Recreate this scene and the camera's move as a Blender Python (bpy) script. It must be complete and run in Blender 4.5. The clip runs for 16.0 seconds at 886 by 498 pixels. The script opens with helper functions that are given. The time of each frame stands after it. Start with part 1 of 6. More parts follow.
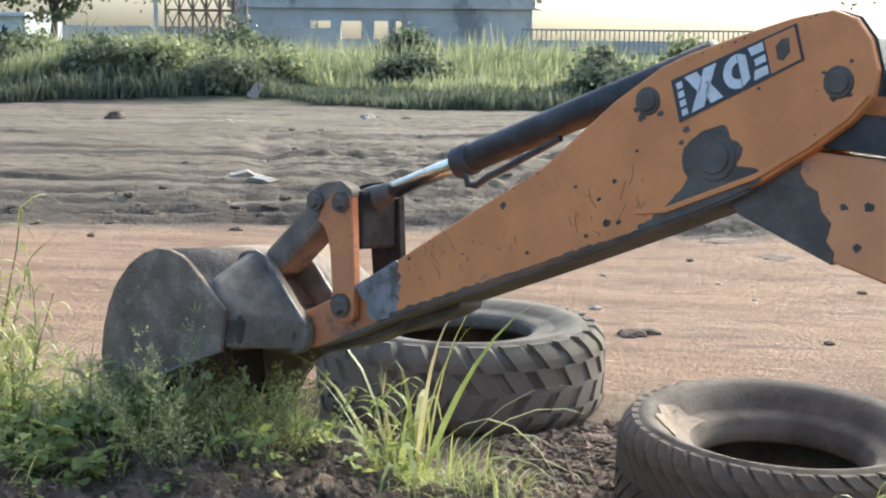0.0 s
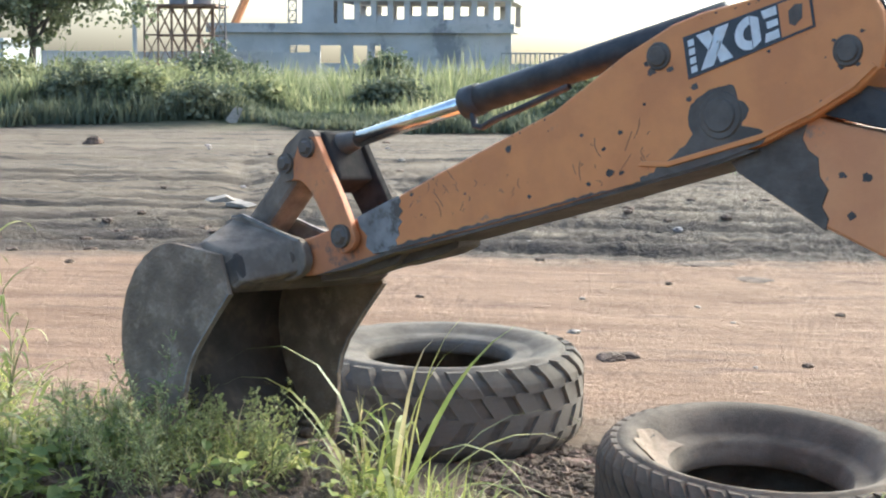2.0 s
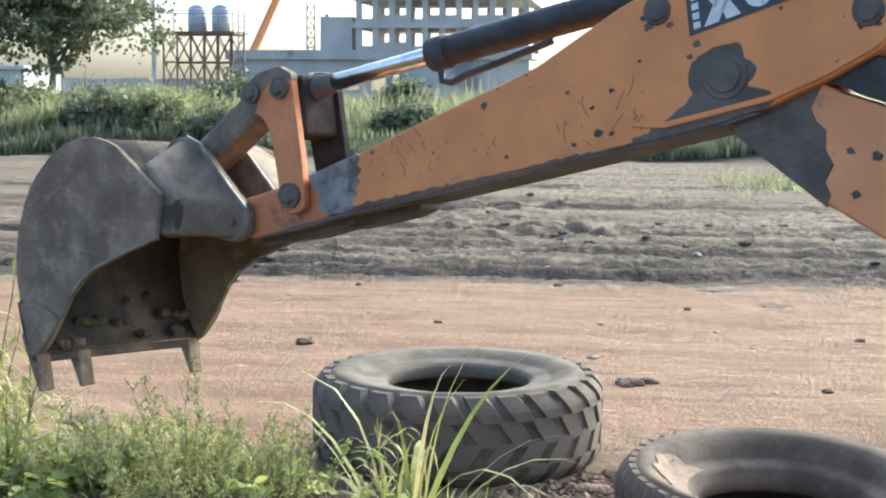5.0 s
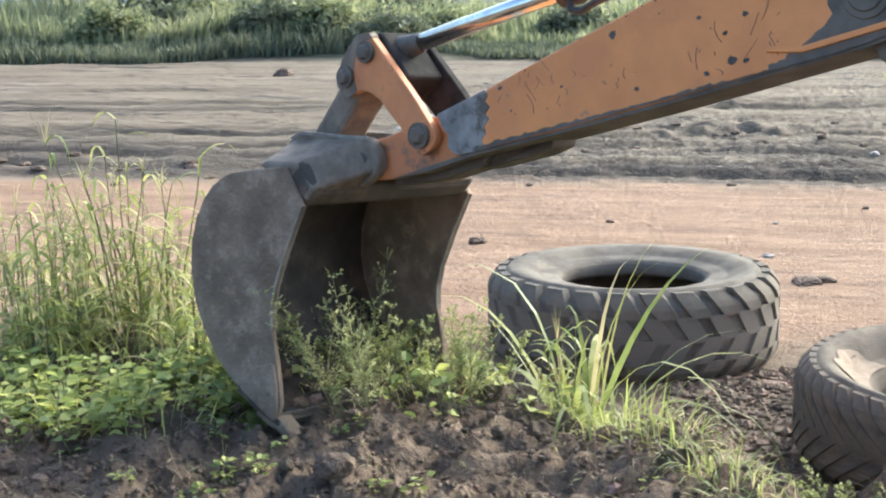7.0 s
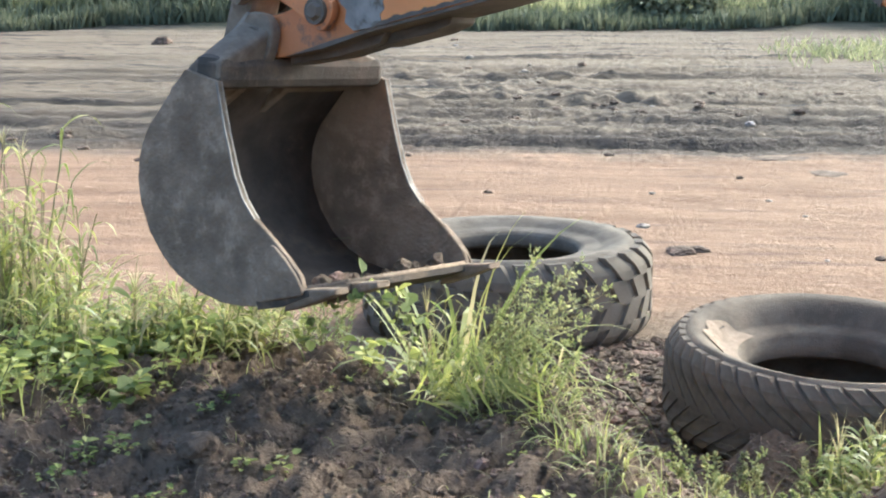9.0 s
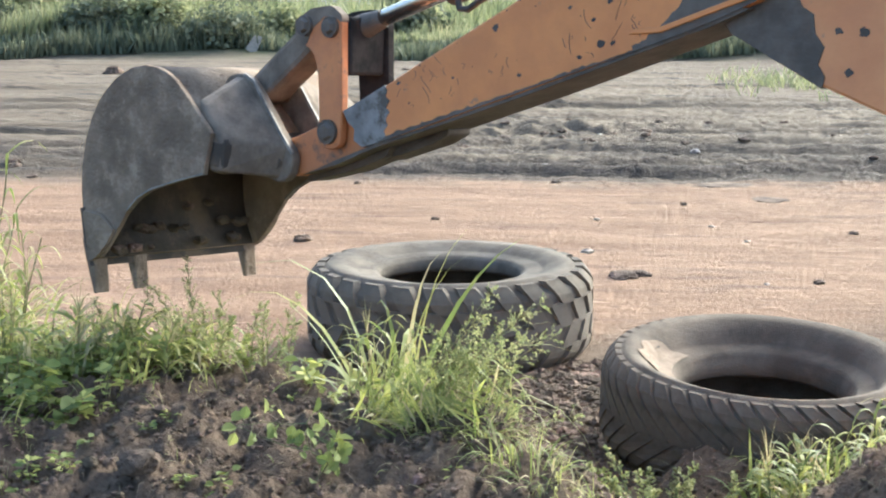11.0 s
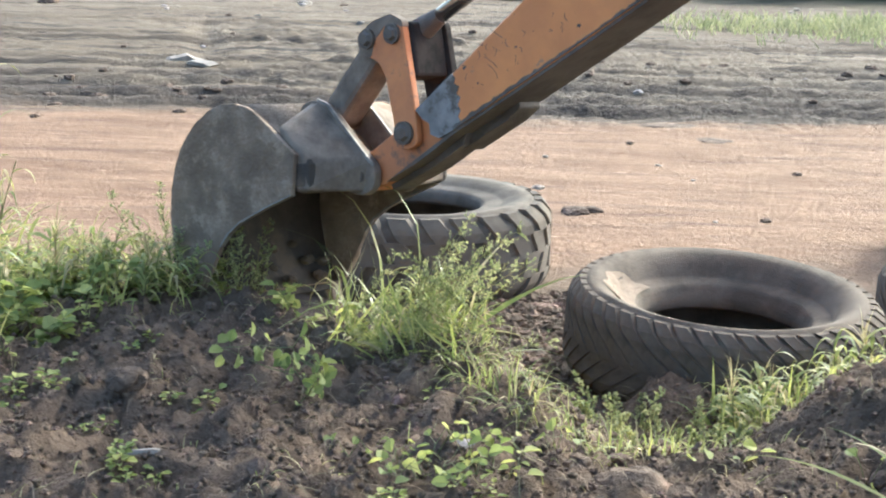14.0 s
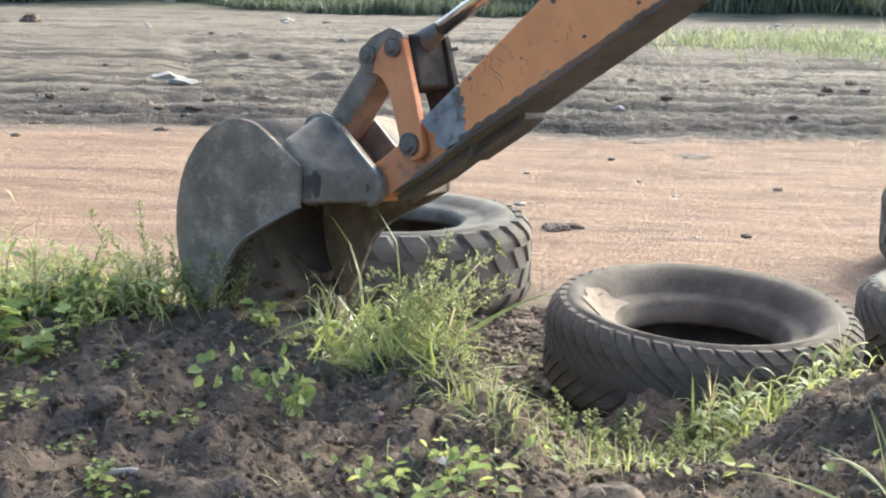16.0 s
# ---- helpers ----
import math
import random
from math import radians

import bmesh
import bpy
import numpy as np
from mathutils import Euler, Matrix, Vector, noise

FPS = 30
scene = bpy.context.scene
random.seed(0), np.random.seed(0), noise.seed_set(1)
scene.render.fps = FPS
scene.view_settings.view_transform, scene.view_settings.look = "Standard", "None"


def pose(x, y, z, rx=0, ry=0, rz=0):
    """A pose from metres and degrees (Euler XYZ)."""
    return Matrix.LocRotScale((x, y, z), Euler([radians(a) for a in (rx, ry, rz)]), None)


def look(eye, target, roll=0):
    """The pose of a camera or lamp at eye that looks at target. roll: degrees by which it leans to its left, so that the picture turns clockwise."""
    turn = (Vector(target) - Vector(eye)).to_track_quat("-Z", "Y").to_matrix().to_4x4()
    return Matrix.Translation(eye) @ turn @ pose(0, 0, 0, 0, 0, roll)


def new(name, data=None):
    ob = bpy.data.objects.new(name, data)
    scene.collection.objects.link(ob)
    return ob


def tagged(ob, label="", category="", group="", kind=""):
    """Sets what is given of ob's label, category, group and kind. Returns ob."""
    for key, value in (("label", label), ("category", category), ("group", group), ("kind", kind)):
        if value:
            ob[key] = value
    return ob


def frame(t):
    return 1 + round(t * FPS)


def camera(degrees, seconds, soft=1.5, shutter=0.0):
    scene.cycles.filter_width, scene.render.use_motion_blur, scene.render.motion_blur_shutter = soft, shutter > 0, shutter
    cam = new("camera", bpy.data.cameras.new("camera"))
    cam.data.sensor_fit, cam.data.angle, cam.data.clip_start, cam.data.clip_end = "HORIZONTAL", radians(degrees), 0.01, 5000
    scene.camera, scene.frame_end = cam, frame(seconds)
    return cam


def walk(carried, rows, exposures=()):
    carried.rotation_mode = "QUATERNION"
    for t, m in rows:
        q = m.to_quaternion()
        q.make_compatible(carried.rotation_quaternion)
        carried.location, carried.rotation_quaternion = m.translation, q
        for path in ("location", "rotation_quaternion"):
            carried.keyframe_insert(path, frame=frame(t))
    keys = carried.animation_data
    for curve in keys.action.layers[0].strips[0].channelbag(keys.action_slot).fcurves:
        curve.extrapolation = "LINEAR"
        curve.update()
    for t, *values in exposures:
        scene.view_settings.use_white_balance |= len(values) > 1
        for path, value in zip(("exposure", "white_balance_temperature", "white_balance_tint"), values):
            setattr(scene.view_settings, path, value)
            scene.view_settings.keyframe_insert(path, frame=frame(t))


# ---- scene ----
cam = camera(31.4, 16.0, 2.1)
PATH = [
    (0, (0.388, -0.173, 1.747), (0.128, 1.793, 1.487), 0.6),
    (0.5, (0.389, -0.174, 1.752), (0.13, 1.792, 1.495), 0.5),
    (1, (0.39, -0.165, 1.749), (0.132, 1.802, 1.495), 0.5),
    (1.5, (0.396, -0.159, 1.751), (0.157, 1.812, 1.509), 0.5),
    (2, (0.398, -0.161, 1.751), (0.162, 1.812, 1.521), 0.4),
    (2.5, (0.406, -0.167, 1.752), (0.183, 1.808, 1.524), 0.5),
    (3, (0.413, -0.165, 1.754), (0.194, 1.81, 1.53), 0.4),
    (3.2, (0.414, -0.164, 1.755), (0.196, 1.812, 1.533), 0.4),
    (5.3, (0.389, -0.164, 1.74), (0.105, 1.806, 1.547), 0.2),
    (5.5, (0.379, -0.172, 1.734), (0.023, 1.786, 1.539), -0.1),
    (6, (0.364, -0.182, 1.733), (-0.1, 1.752, 1.524), -0.5),
    (6.5, (0.363, -0.198, 1.724), (-0.116, 1.73, 1.489), -0.6),
    (7, (0.363, -0.192, 1.711), (-0.101, 1.727, 1.395), -0.7),
    (7.5, (0.364, -0.18, 1.705), (-0.07, 1.739, 1.345), -0.5),
    (8, (0.381, -0.161, 1.704), (-0.009, 1.765, 1.334), -0.4),
    (8.5, (0.397, -0.135, 1.708), (0.047, 1.799, 1.334), -0.3),
    (9, (0.406, -0.122, 1.715), (0.085, 1.82, 1.359), -0.3),
    (11.3, (0.477, -0.268, 1.703), (0.24, 1.692, 1.384), -0.2),
    (11.5, (0.45, -0.298, 1.696), (0.31, 1.669, 1.361), -0.0),
    (12, (0.366, -0.359, 1.674), (0.328, 1.601, 1.277), 0.2),
    (12.5, (0.324, -0.375, 1.672), (0.237, 1.58, 1.258), 0.9),
    (13, (0.314, -0.379, 1.68), (0.156, 1.571, 1.263), 1.4),
    (13.5, (0.325, -0.374, 1.689), (0.145, 1.578, 1.293), 1.2),
    (14, (0.33, -0.367, 1.689), (0.158, 1.586, 1.295), 1.2),
    (14.5, (0.33, -0.371, 1.692), (0.161, 1.583, 1.304), 1.1),
    (15, (0.333, -0.373, 1.691), (0.169, 1.584, 1.309), 1.1),
    (15.5, (0.341, -0.374, 1.694), (0.181, 1.583, 1.317), 1.1),
    (16, (0.348, -0.373, 1.693), (0.195, 1.586, 1.32), 1.0),
]
walk(cam, [(t, look(eye, target, roll)) for t, eye, target, roll in PATH], [(0, 1.84, 5600, -1), (1.8, 1.94, 5600, -1), (5.4, 1.94, 5600, -1), (6.4, 2.16, 5600, -1), (7.4, 2.09, 5600, -1), (16, 2.11, 5600, -1)])

# ---- light ----
world = bpy.data.worlds.new("sky")
scene.world = world
world.use_nodes = True
wn = world.node_tree.nodes
sky = wn.new("ShaderNodeTexSky")
sky.sky_type = "NISHITA"
sky.sun_disc = False
SUN_EL, SUN_AZ = radians(30), radians(33)   # azimuth from +y towards +x
sky.sun_elevation, sky.sun_rotation = SUN_EL, SUN_AZ
sky.air_density, sky.dust_density, sky.ozone_density = 0.7, 5.0, 1.0
wn["Background"].inputs[1].default_value = 0.15
world.node_tree.links.new(sky.outputs[0], wn["Background"].inputs[0])
sun = new("sun", bpy.data.lights.new("sun", "SUN"))
sun.data.energy, sun.data.angle, sun.data.color = 0.96, radians(10), (1.0, 0.89, 0.74)
SUN_DIR = Vector((math.sin(SUN_AZ) * math.cos(SUN_EL), math.cos(SUN_AZ) * math.cos(SUN_EL), math.sin(SUN_EL)))
sun.matrix_world = look(SUN_DIR * 50, (0, 0, 0))


# ---- materials ----
def mat(name, c1, c2, scale=8.0, rough=0.8, metal=0.0, bump=0.3, fine=60.0, c3=None, spread=(0.4, 0.6), patch=1.2,
        patch_at=(0.55, 0.62), island=0.0, trans=0.0, bump_dist=0.01, stretch=(1, 1, 1)):
    """Two colours mixed by a noise, worn patches of a third, fine grain in the relief."""
    m = bpy.data.materials.new(name)
    m.use_nodes = True
    t = m.node_tree
    N, L = t.nodes, t.links
    b = N["Principled BSDF"]
    co = N.new("ShaderNodeTexCoord")
    mp = N.new("ShaderNodeMapping")
    mp.inputs["Scale"].default_value = stretch
    L.new(co.outputs["Object"], mp.inputs[0])

    def nz(s, d=6.0, r=0.6):
        n = N.new("ShaderNodeTexNoise")
        n.inputs["Scale"].default_value, n.inputs["Detail"].default_value, n.inputs["Roughness"].default_value = s, d, r
        L.new(mp.outputs[0], n.inputs[0])
        return n.outputs[0]

    def ramp(src, a, z):
        r = N.new("ShaderNodeMapRange")
        r.inputs[1].default_value, r.inputs[2].default_value = a, z
        L.new(src, r.inputs[0])
        return r.outputs[0]

    def mix(f, a, c):
        x = N.new("ShaderNodeMix")
        x.data_type = "RGBA"
        for sock, v in ((x.inputs[0], f), (x.inputs[6], a), (x.inputs[7], c)):
            if isinstance(v, bpy.types.NodeSocket):
                L.new(v, sock)
            else:
                sock.default_value = (*v, 1) if isinstance(v, tuple) else v
        return x.outputs[2]

    col = mix(ramp(nz(scale), *spread), c1, c2)
    if c3:
        col = mix(ramp(nz(patch, 8.0, 0.7), *patch_at), col, c3)
    if island:
        g = N.new("ShaderNodeNewGeometry")
        hsv = N.new("ShaderNodeHueSaturation")
        mm = N.new("ShaderNodeMapRange")
        mm.inputs[3].default_value, mm.inputs[4].default_value = 1 - island, 1 + island
        L.new(g.outputs["Random Per Island"], mm.inputs[0])
        L.new(mm.outputs[0], hsv.inputs["Value"])
        mh = N.new("ShaderNodeMapRange")
        mh.inputs[3].default_value, mh.inputs[4].default_value = 0.5 + island * 0.06, 0.5 - island * 0.06
        L.new(g.outputs["Random Per Island"], mh.inputs[0])
        L.new(mh.outputs[0], hsv.inputs["Hue"])
        L.new(col, hsv.inputs["Color"])
        col = hsv.outputs[0]
    L.new(col, b.inputs["Base Color"])
    rr = N.new("ShaderNodeMapRange")
    rr.inputs[3].default_value, rr.inputs[4].default_value = max(0.05, rough - 0.12), min(1, rough + 0.12)
    L.new(nz(scale * 2.3), rr.inputs[0])
    L.new(rr.outputs[0], b.inputs["Roughness"])
    b.inputs["Metallic"].default_value = metal
    if bump:
        bp = N.new("ShaderNodeBump")
        bp.inputs["Strength"].default_value, bp.inputs["Distance"].default_value = bump, bump_dist
        L.new(nz(fine, 8.0, 0.65), bp.inputs["Height"])
        L.new(bp.outputs[0], b.inputs["Normal"])
    if trans:
        tr = N.new("ShaderNodeBsdfTranslucent")
        L.new(col, tr.inputs[0])
        ms = N.new("ShaderNodeMixShader")
        ms.inputs[0].default_value = trans
        L.new(b.outputs[0], ms.inputs[1])
        L.new(tr.outputs[0], ms.inputs[2])
        L.new(ms.outputs[0], N["Material Output"].inputs[0])
    return m


M_ORANGE = mat("orange_paint", (0.70, 0.265, 0.075), (0.60, 0.22, 0.065), 5, 0.55, bump=0.15, c3=(0.36, 0.19, 0.10), patch=9, patch_at=(0.64, 0.70))
M_PALE = mat("faded_orange_paint", (0.68, 0.29, 0.11), (0.60, 0.24, 0.09), 5, 0.55, bump=0.15, c3=(0.34, 0.2, 0.12), patch=7, patch_at=(0.60, 0.66))
M_WEATHERED = mat("weathered_orange_paint", (0.62, 0.235, 0.08), (0.50, 0.185, 0.07), 7, 0.65, bump=0.2, c3=(0.17, 0.105, 0.07), patch=11, patch_at=(0.56, 0.66))
M_DARK = mat("dark_greasy_steel", (0.085, 0.067, 0.05), (0.14, 0.112, 0.086), 9, 0.6, 0.2, 0.35, 70, c3=(0.12, 0.085, 0.06), patch=4)
M_STEEL = mat("worn_grey_steel", (0.155, 0.12, 0.088), (0.25, 0.197, 0.147), 10, 0.82, 0.0, 0.35, 60, c3=(0.11, 0.09, 0.07), patch=7, patch_at=(0.48, 0.75))
M_PRIMER = mat("bare_grey_metal", (0.27, 0.25, 0.225), (0.17, 0.155, 0.14), 12, 0.65, 0.1, 0.2, 60, c3=(0.10, 0.08, 0.06), patch=6)
M_CHROME = mat("chrome", (0.72, 0.72, 0.70), (0.60, 0.60, 0.58), 20, 0.2, 1.0, 0.05, 90)
M_BUCKET = mat("soil_caked_steel", (0.175, 0.128, 0.088), (0.285, 0.212, 0.148), 4.5, 0.95, 0.0, 0.8, 34, c3=(0.36, 0.275, 0.195), patch=9, patch_at=(0.52, 0.66), bump_dist=0.018)
# Darker than the outside: the shade within the bucket is in this colour.
M_BUCKET_IN = mat("shade_toned_bucket_steel", (0.065, 0.053, 0.042), (0.105, 0.083, 0.065), 6, 0.85, 0.0, 0.5, 45, c3=(0.15, 0.11, 0.075), patch=3)
# Rubbed steel edges, with the sun's thin bright line put into the colour.
M_LIT_EDGE = mat("sunlit_edge_steel", (0.27, 0.24, 0.20), (0.17, 0.145, 0.12), 25, 0.6, 0.1, 0.15, 90)
M_RUBBER = mat("dusty_tyre_rubber", (0.095, 0.079, 0.061), (0.16, 0.132, 0.10), 5, 0.93, 0, 0.4, 90, c3=(0.17, 0.145, 0.12), patch=3.5, patch_at=(0.5, 0.75))
M_RUBBER_DUSTY = mat("earth_dusted_rubber", (0.085, 0.068, 0.051), (0.145, 0.116, 0.087), 5, 0.95, 0, 0.4, 90, c3=(0.18, 0.142, 0.104), patch=4, patch_at=(0.5, 0.7))
M_RUBBER_PALE = mat("mud_dusted_rubber", (0.10, 0.085, 0.07), (0.24, 0.19, 0.15), 5, 0.85, 0, 0.4, 90, c3=(0.30, 0.24, 0.18), patch=4)
# Pale tone that holds the sunlight falling on tyre B's inner sidewall.
M_SUN_PATCH = mat("sunlit_tyre_sidewall", (0.21, 0.158, 0.113), (0.29, 0.222, 0.16), 14, 0.95, 0, 0.5, 50, c3=(0.24, 0.18, 0.13), patch=22, patch_at=(0.58, 0.64))
M_LINK_BLACK = mat("matt_black_link", (0.022, 0.021, 0.02), (0.045, 0.04, 0.036), 12, 0.98, bump=0.3)
M_LINK_BLACK.node_tree.nodes["Principled BSDF"].inputs["Specular IOR Level"].default_value = 0.08
M_HOSE = mat("black_hose", (0.02, 0.02, 0.02), (0.05, 0.045, 0.04), 12, 0.6)
M_DECAL = mat("black_decal", (0.03, 0.032, 0.034), (0.045, 0.046, 0.048), 20, 0.45, bump=0.05, c3=(0.10, 0.09, 0.08), patch=14, patch_at=(0.66, 0.7))
M_WHITE = mat("white_decal", (0.72, 0.71, 0.67), (0.62, 0.60, 0.56), 20, 0.5, bump=0.05, c3=(0.25, 0.22, 0.19), patch=18, patch_at=(0.63, 0.67))
M_SOIL = mat("dark_dug_soil", (0.105, 0.076, 0.053), (0.18, 0.13, 0.09), 9, 0.95, 0, 0.9, 60, c3=(0.24, 0.16, 0.115), patch=3, bump_dist=0.02, island=0.25)
for dusty in (M_BUCKET, M_BUCKET_IN, M_STEEL, M_RUBBER, M_RUBBER_DUSTY, M_RUBBER_PALE, M_SOIL, M_SUN_PATCH):
    dusty.node_tree.nodes["Principled BSDF"].inputs["Specular IOR Level"].default_value = 0.2
M_ROCK = mat("grey_rock", (0.30, 0.25, 0.21), (0.42, 0.36, 0.31), 14, 0.9, 0, 0.5, 50)
M_LITTER = mat("pale_litter", (0.33, 0.28, 0.22), (0.25, 0.21, 0.16), 14, 0.8, 0, 0.2, 50)
M_GRASS = mat("grass_blades", (0.28, 0.32, 0.085), (0.41, 0.41, 0.14), 6, 0.5, bump=0, island=0.4, trans=0.5)
M_GRASS_DRY = mat("dry_grass", (0.48, 0.42, 0.22), (0.38, 0.32, 0.16), 6, 0.7, bump=0, island=0.3, trans=0.4)
M_ROOT = mat("dry_roots", (0.30, 0.23, 0.14), (0.20, 0.17, 0.09), 6, 0.8, bump=0, island=0.4, trans=0.2)
M_LEAF = mat("weed_leaves", (0.26, 0.30, 0.08), (0.38, 0.41, 0.13), 9, 0.65, bump=0, island=0.4, trans=0.5)
M_STEM = mat("weed_stems", (0.17, 0.19, 0.07), (0.24, 0.2, 0.09), 9, 0.6, bump=0, island=0.3, trans=0.2)
M_FEATHER = mat("feathery_weed", (0.29, 0.32, 0.12), (0.40, 0.40, 0.18), 9, 0.6, bump=0, island=0.35, trans=0.45)
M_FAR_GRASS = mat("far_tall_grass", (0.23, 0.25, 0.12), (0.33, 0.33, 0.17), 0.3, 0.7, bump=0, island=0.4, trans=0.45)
# Darker green that carries the shade at the foot of the far grass.
M_FAR_DARK = mat("far_shade_toned_weeds", (0.12, 0.135, 0.08), (0.18, 0.185, 0.105), 0.4, 0.8, bump=0, island=0.35, trans=0.3)
M_TREE = mat("tree_leaves", (0.13, 0.15, 0.085), (0.19, 0.205, 0.115), 0.8, 0.6, bump=0, island=0.4, trans=0.35)
M_BARK = mat("tree_bark", (0.06, 0.05, 0.042), (0.12, 0.10, 0.08), 6, 0.9, bump=0.6, fine=20)
M_CONCRETE = mat("raw_concrete", (0.42, 0.39, 0.35), (0.50, 0.47, 0.43), 0.4, 0.9, bump=0.2, fine=6, c3=(0.24, 0.23, 0.22), patch=0.15)
M_RAILS = mat("weathered_metal", (0.2, 0.2, 0.2), (0.28, 0.27, 0.26), 1.5, 0.6, 0.3, 0.1, 20)
M_SHED = mat("pale_sheet_metal", (0.55, 0.57, 0.58), (0.47, 0.49, 0.50), 0.5, 0.5, 0.2, 0.1, 6)
M_TANK = mat("grey_tank_plastic", (0.45, 0.47, 0.50), (0.38, 0.40, 0.43), 0.8, 0.5, 0, 0.1, 6)
M_RUST = mat("rusty_lattice", (0.16, 0.10, 0.07), (0.24, 0.15, 0.10), 2, 0.8, 0.2, 0.1, 20)


def ground_material():
    m = bpy.data.materials.new("bare_earth")
    m.use_nodes = True
    t = m.node_tree
    N, L = t.nodes, t.links
    b = N["Principled BSDF"]
    co = N.new("ShaderNodeTexCoord")
    sp = N.new("ShaderNodeSeparateXYZ")
    L.new(co.outputs["Object"], sp.inputs[0])

    def nz(s, d=8.0, r=0.62, stretch=None):
        n = N.new("ShaderNodeTexNoise")
        n.inputs["Scale"].default_value, n.inputs["Detail"].default_value, n.inputs["Roughness"].default_value = s, d, r
        src = co.outputs["Object"]
        if stretch:
            mp = N.new("ShaderNodeMapping")
            mp.inputs["Scale"].default_value = stretch
            L.new(src, mp.inputs[0])
            src = mp.outputs[0]
        L.new(src, n.inputs[0])
        return n.outputs[0]

    def rng(src, a, z, lo=0.0, hi=1.0):
        r = N.new("ShaderNodeMapRange")
        r.inputs[1].default_value, r.inputs[2].default_value = a, z
        r.inputs[3].default_value, r.inputs[4].default_value = lo, hi
        L.new(src, r.inputs[0])
        return r.outputs[0]

    def mth(op, a, c):
        x = N.new("ShaderNodeMath")
        x.operation = op
        for s, v in zip(x.inputs, (a, c)):
            if isinstance(v, (int, float)):
                s.default_value = v
            else:
                L.new(v, s)
        return x.outputs[0]

    def mix(f, a, c):
        x = N.new("ShaderNodeMix")
        x.data_type = "RGBA"
        for s, v in ((x.inputs[0], f), (x.inputs[6], a), (x.inputs[7], c)):
            if isinstance(v, tuple):
                s.default_value = (*v, 1)
            else:
                L.new(v, s)
        return x.outputs[2]

    soil = mix(rng(nz(7), 0.35, 0.65), (0.10, 0.071, 0.049), (0.185, 0.131, 0.089))
    tan = mix(rng(nz(1.4, stretch=(0.35, 1.6, 1)), 0.36, 0.64), (0.195, 0.116, 0.069), (0.285, 0.181, 0.115))
    tan = mix(rng(nz(3.2, stretch=(0.22, 1.5, 1)), 0.54, 0.70), tan, (0.15, 0.092, 0.062))
    tan = mix(rng(nz(17, stretch=(0.5, 1.2, 1)), 0.58, 0.72), tan, (0.15, 0.095, 0.066))
    tan = mix(rng(nz(11, stretch=(0.35, 1.4, 1)), 0.60, 0.70), tan, (0.44, 0.30, 0.205))
    grey = mix(rng(nz(0.5, stretch=(0.4, 1.5, 1)), 0.36, 0.62), (0.128, 0.098, 0.067), (0.195, 0.152, 0.107))
    grey = mix(rng(nz(2.2, stretch=(0.4, 1.8, 1)), 0.54, 0.66), grey, (0.075, 0.061, 0.047))
    grey = mix(rng(nz(0.9, stretch=(0.16, 1.6, 1)), 0.56, 0.62), grey, (0.052, 0.043, 0.034))
    grey = mix(rng(nz(6, stretch=(0.4, 1.2, 1)), 0.60, 0.68), grey, (0.21, 0.172, 0.13))
    grey = mix(rng(nz(0.28, stretch=(0.3, 2.4, 1)), 0.60, 0.68), grey, (0.27, 0.217, 0.162))
    weedy = mix(rng(nz(0.6), 0.4, 0.6), (0.11, 0.12, 0.05), (0.17, 0.15, 0.085))
    wob = mth("MULTIPLY", mth("SUBTRACT", nz(0.45), 0.5), 3.2)
    wob2 = mth("MULTIPLY", mth("SUBTRACT", nz(1.6), 0.5), 1.2)
    yy = mth("ADD", sp.outputs[1], wob)
    y2 = mth("ADD", mth("ADD", sp.outputs[1], wob2), mth("MULTIPLY", sp.outputs[0], -0.06))
    y2 = mth("ADD", y2, mth("MULTIPLY", rng(sp.outputs[0], -0.8, 0.1), -0.8))
    col = mix(rng(mth("ADD", y2, mth("MULTIPLY", nz(3.0), -1.0)), 5.9, 6.8), soil, tan)
    col = mix(rng(mth("ADD", yy, mth("MULTIPLY", sp.outputs[0], -0.08)), 13.9, 15.2), col, grey)
    mud = mth("MULTIPLY", rng(yy, 13.8, 14.6), rng(yy, 19.0, 16.2))
    mud = mth("MULTIPLY", mud, rng(nz(0.8, stretch=(0.22, 1.3, 1)), 0.39, 0.50))
    col = mix(mud, col, mix(rng(nz(5), 0.4, 0.6), (0.058, 0.045, 0.034), (0.095, 0.074, 0.056)))
    col = mix(rng(yy, 40.5, 43.5), col, weedy)
    L.new(col, b.inputs["Base Color"])
    b.inputs["Roughness"].default_value = 0.95
    b.inputs["Specular IOR Level"].default_value = 0.2
    bp = N.new("ShaderNodeBump")
    bp.inputs["Strength"].default_value, bp.inputs["Distance"].default_value = 0.9, 0.035
    L.new(mth("ADD", nz(34), mth("MULTIPLY", nz(9, stretch=(0.7, 1.0, 1)), 1.3)), bp.inputs["Height"])
    L.new(bp.outputs[0], b.inputs["Normal"])
    return m


M_GROUND = ground_material()


# ---- builders ----
def mesh_ob(name, bm, material, parent=None, label="", smooth=False):
    me = bpy.data.meshes.new(name)
    bm.normal_update()
    bm.to_mesh(me)
    bm.free()
    for x in (material if isinstance(material, (list, tuple)) else [material]):
        me.materials.append(x)
    if smooth:
        me.polygons.foreach_set("use_smooth", [True] * len(me.polygons))
    ob = new(name, me)
    if parent:
        ob.parent = parent
    if label:
        ob["label"] = label
    return ob


def part(name, bm, material, parent, label="", smooth=False):
    return mesh_ob(name, bm, material, parent, label, smooth)


def thing(name, m, label, category, group="", kind=""):
    e = new(name)
    e.matrix_basis = m
    return tagged(e, label, category, group, kind)


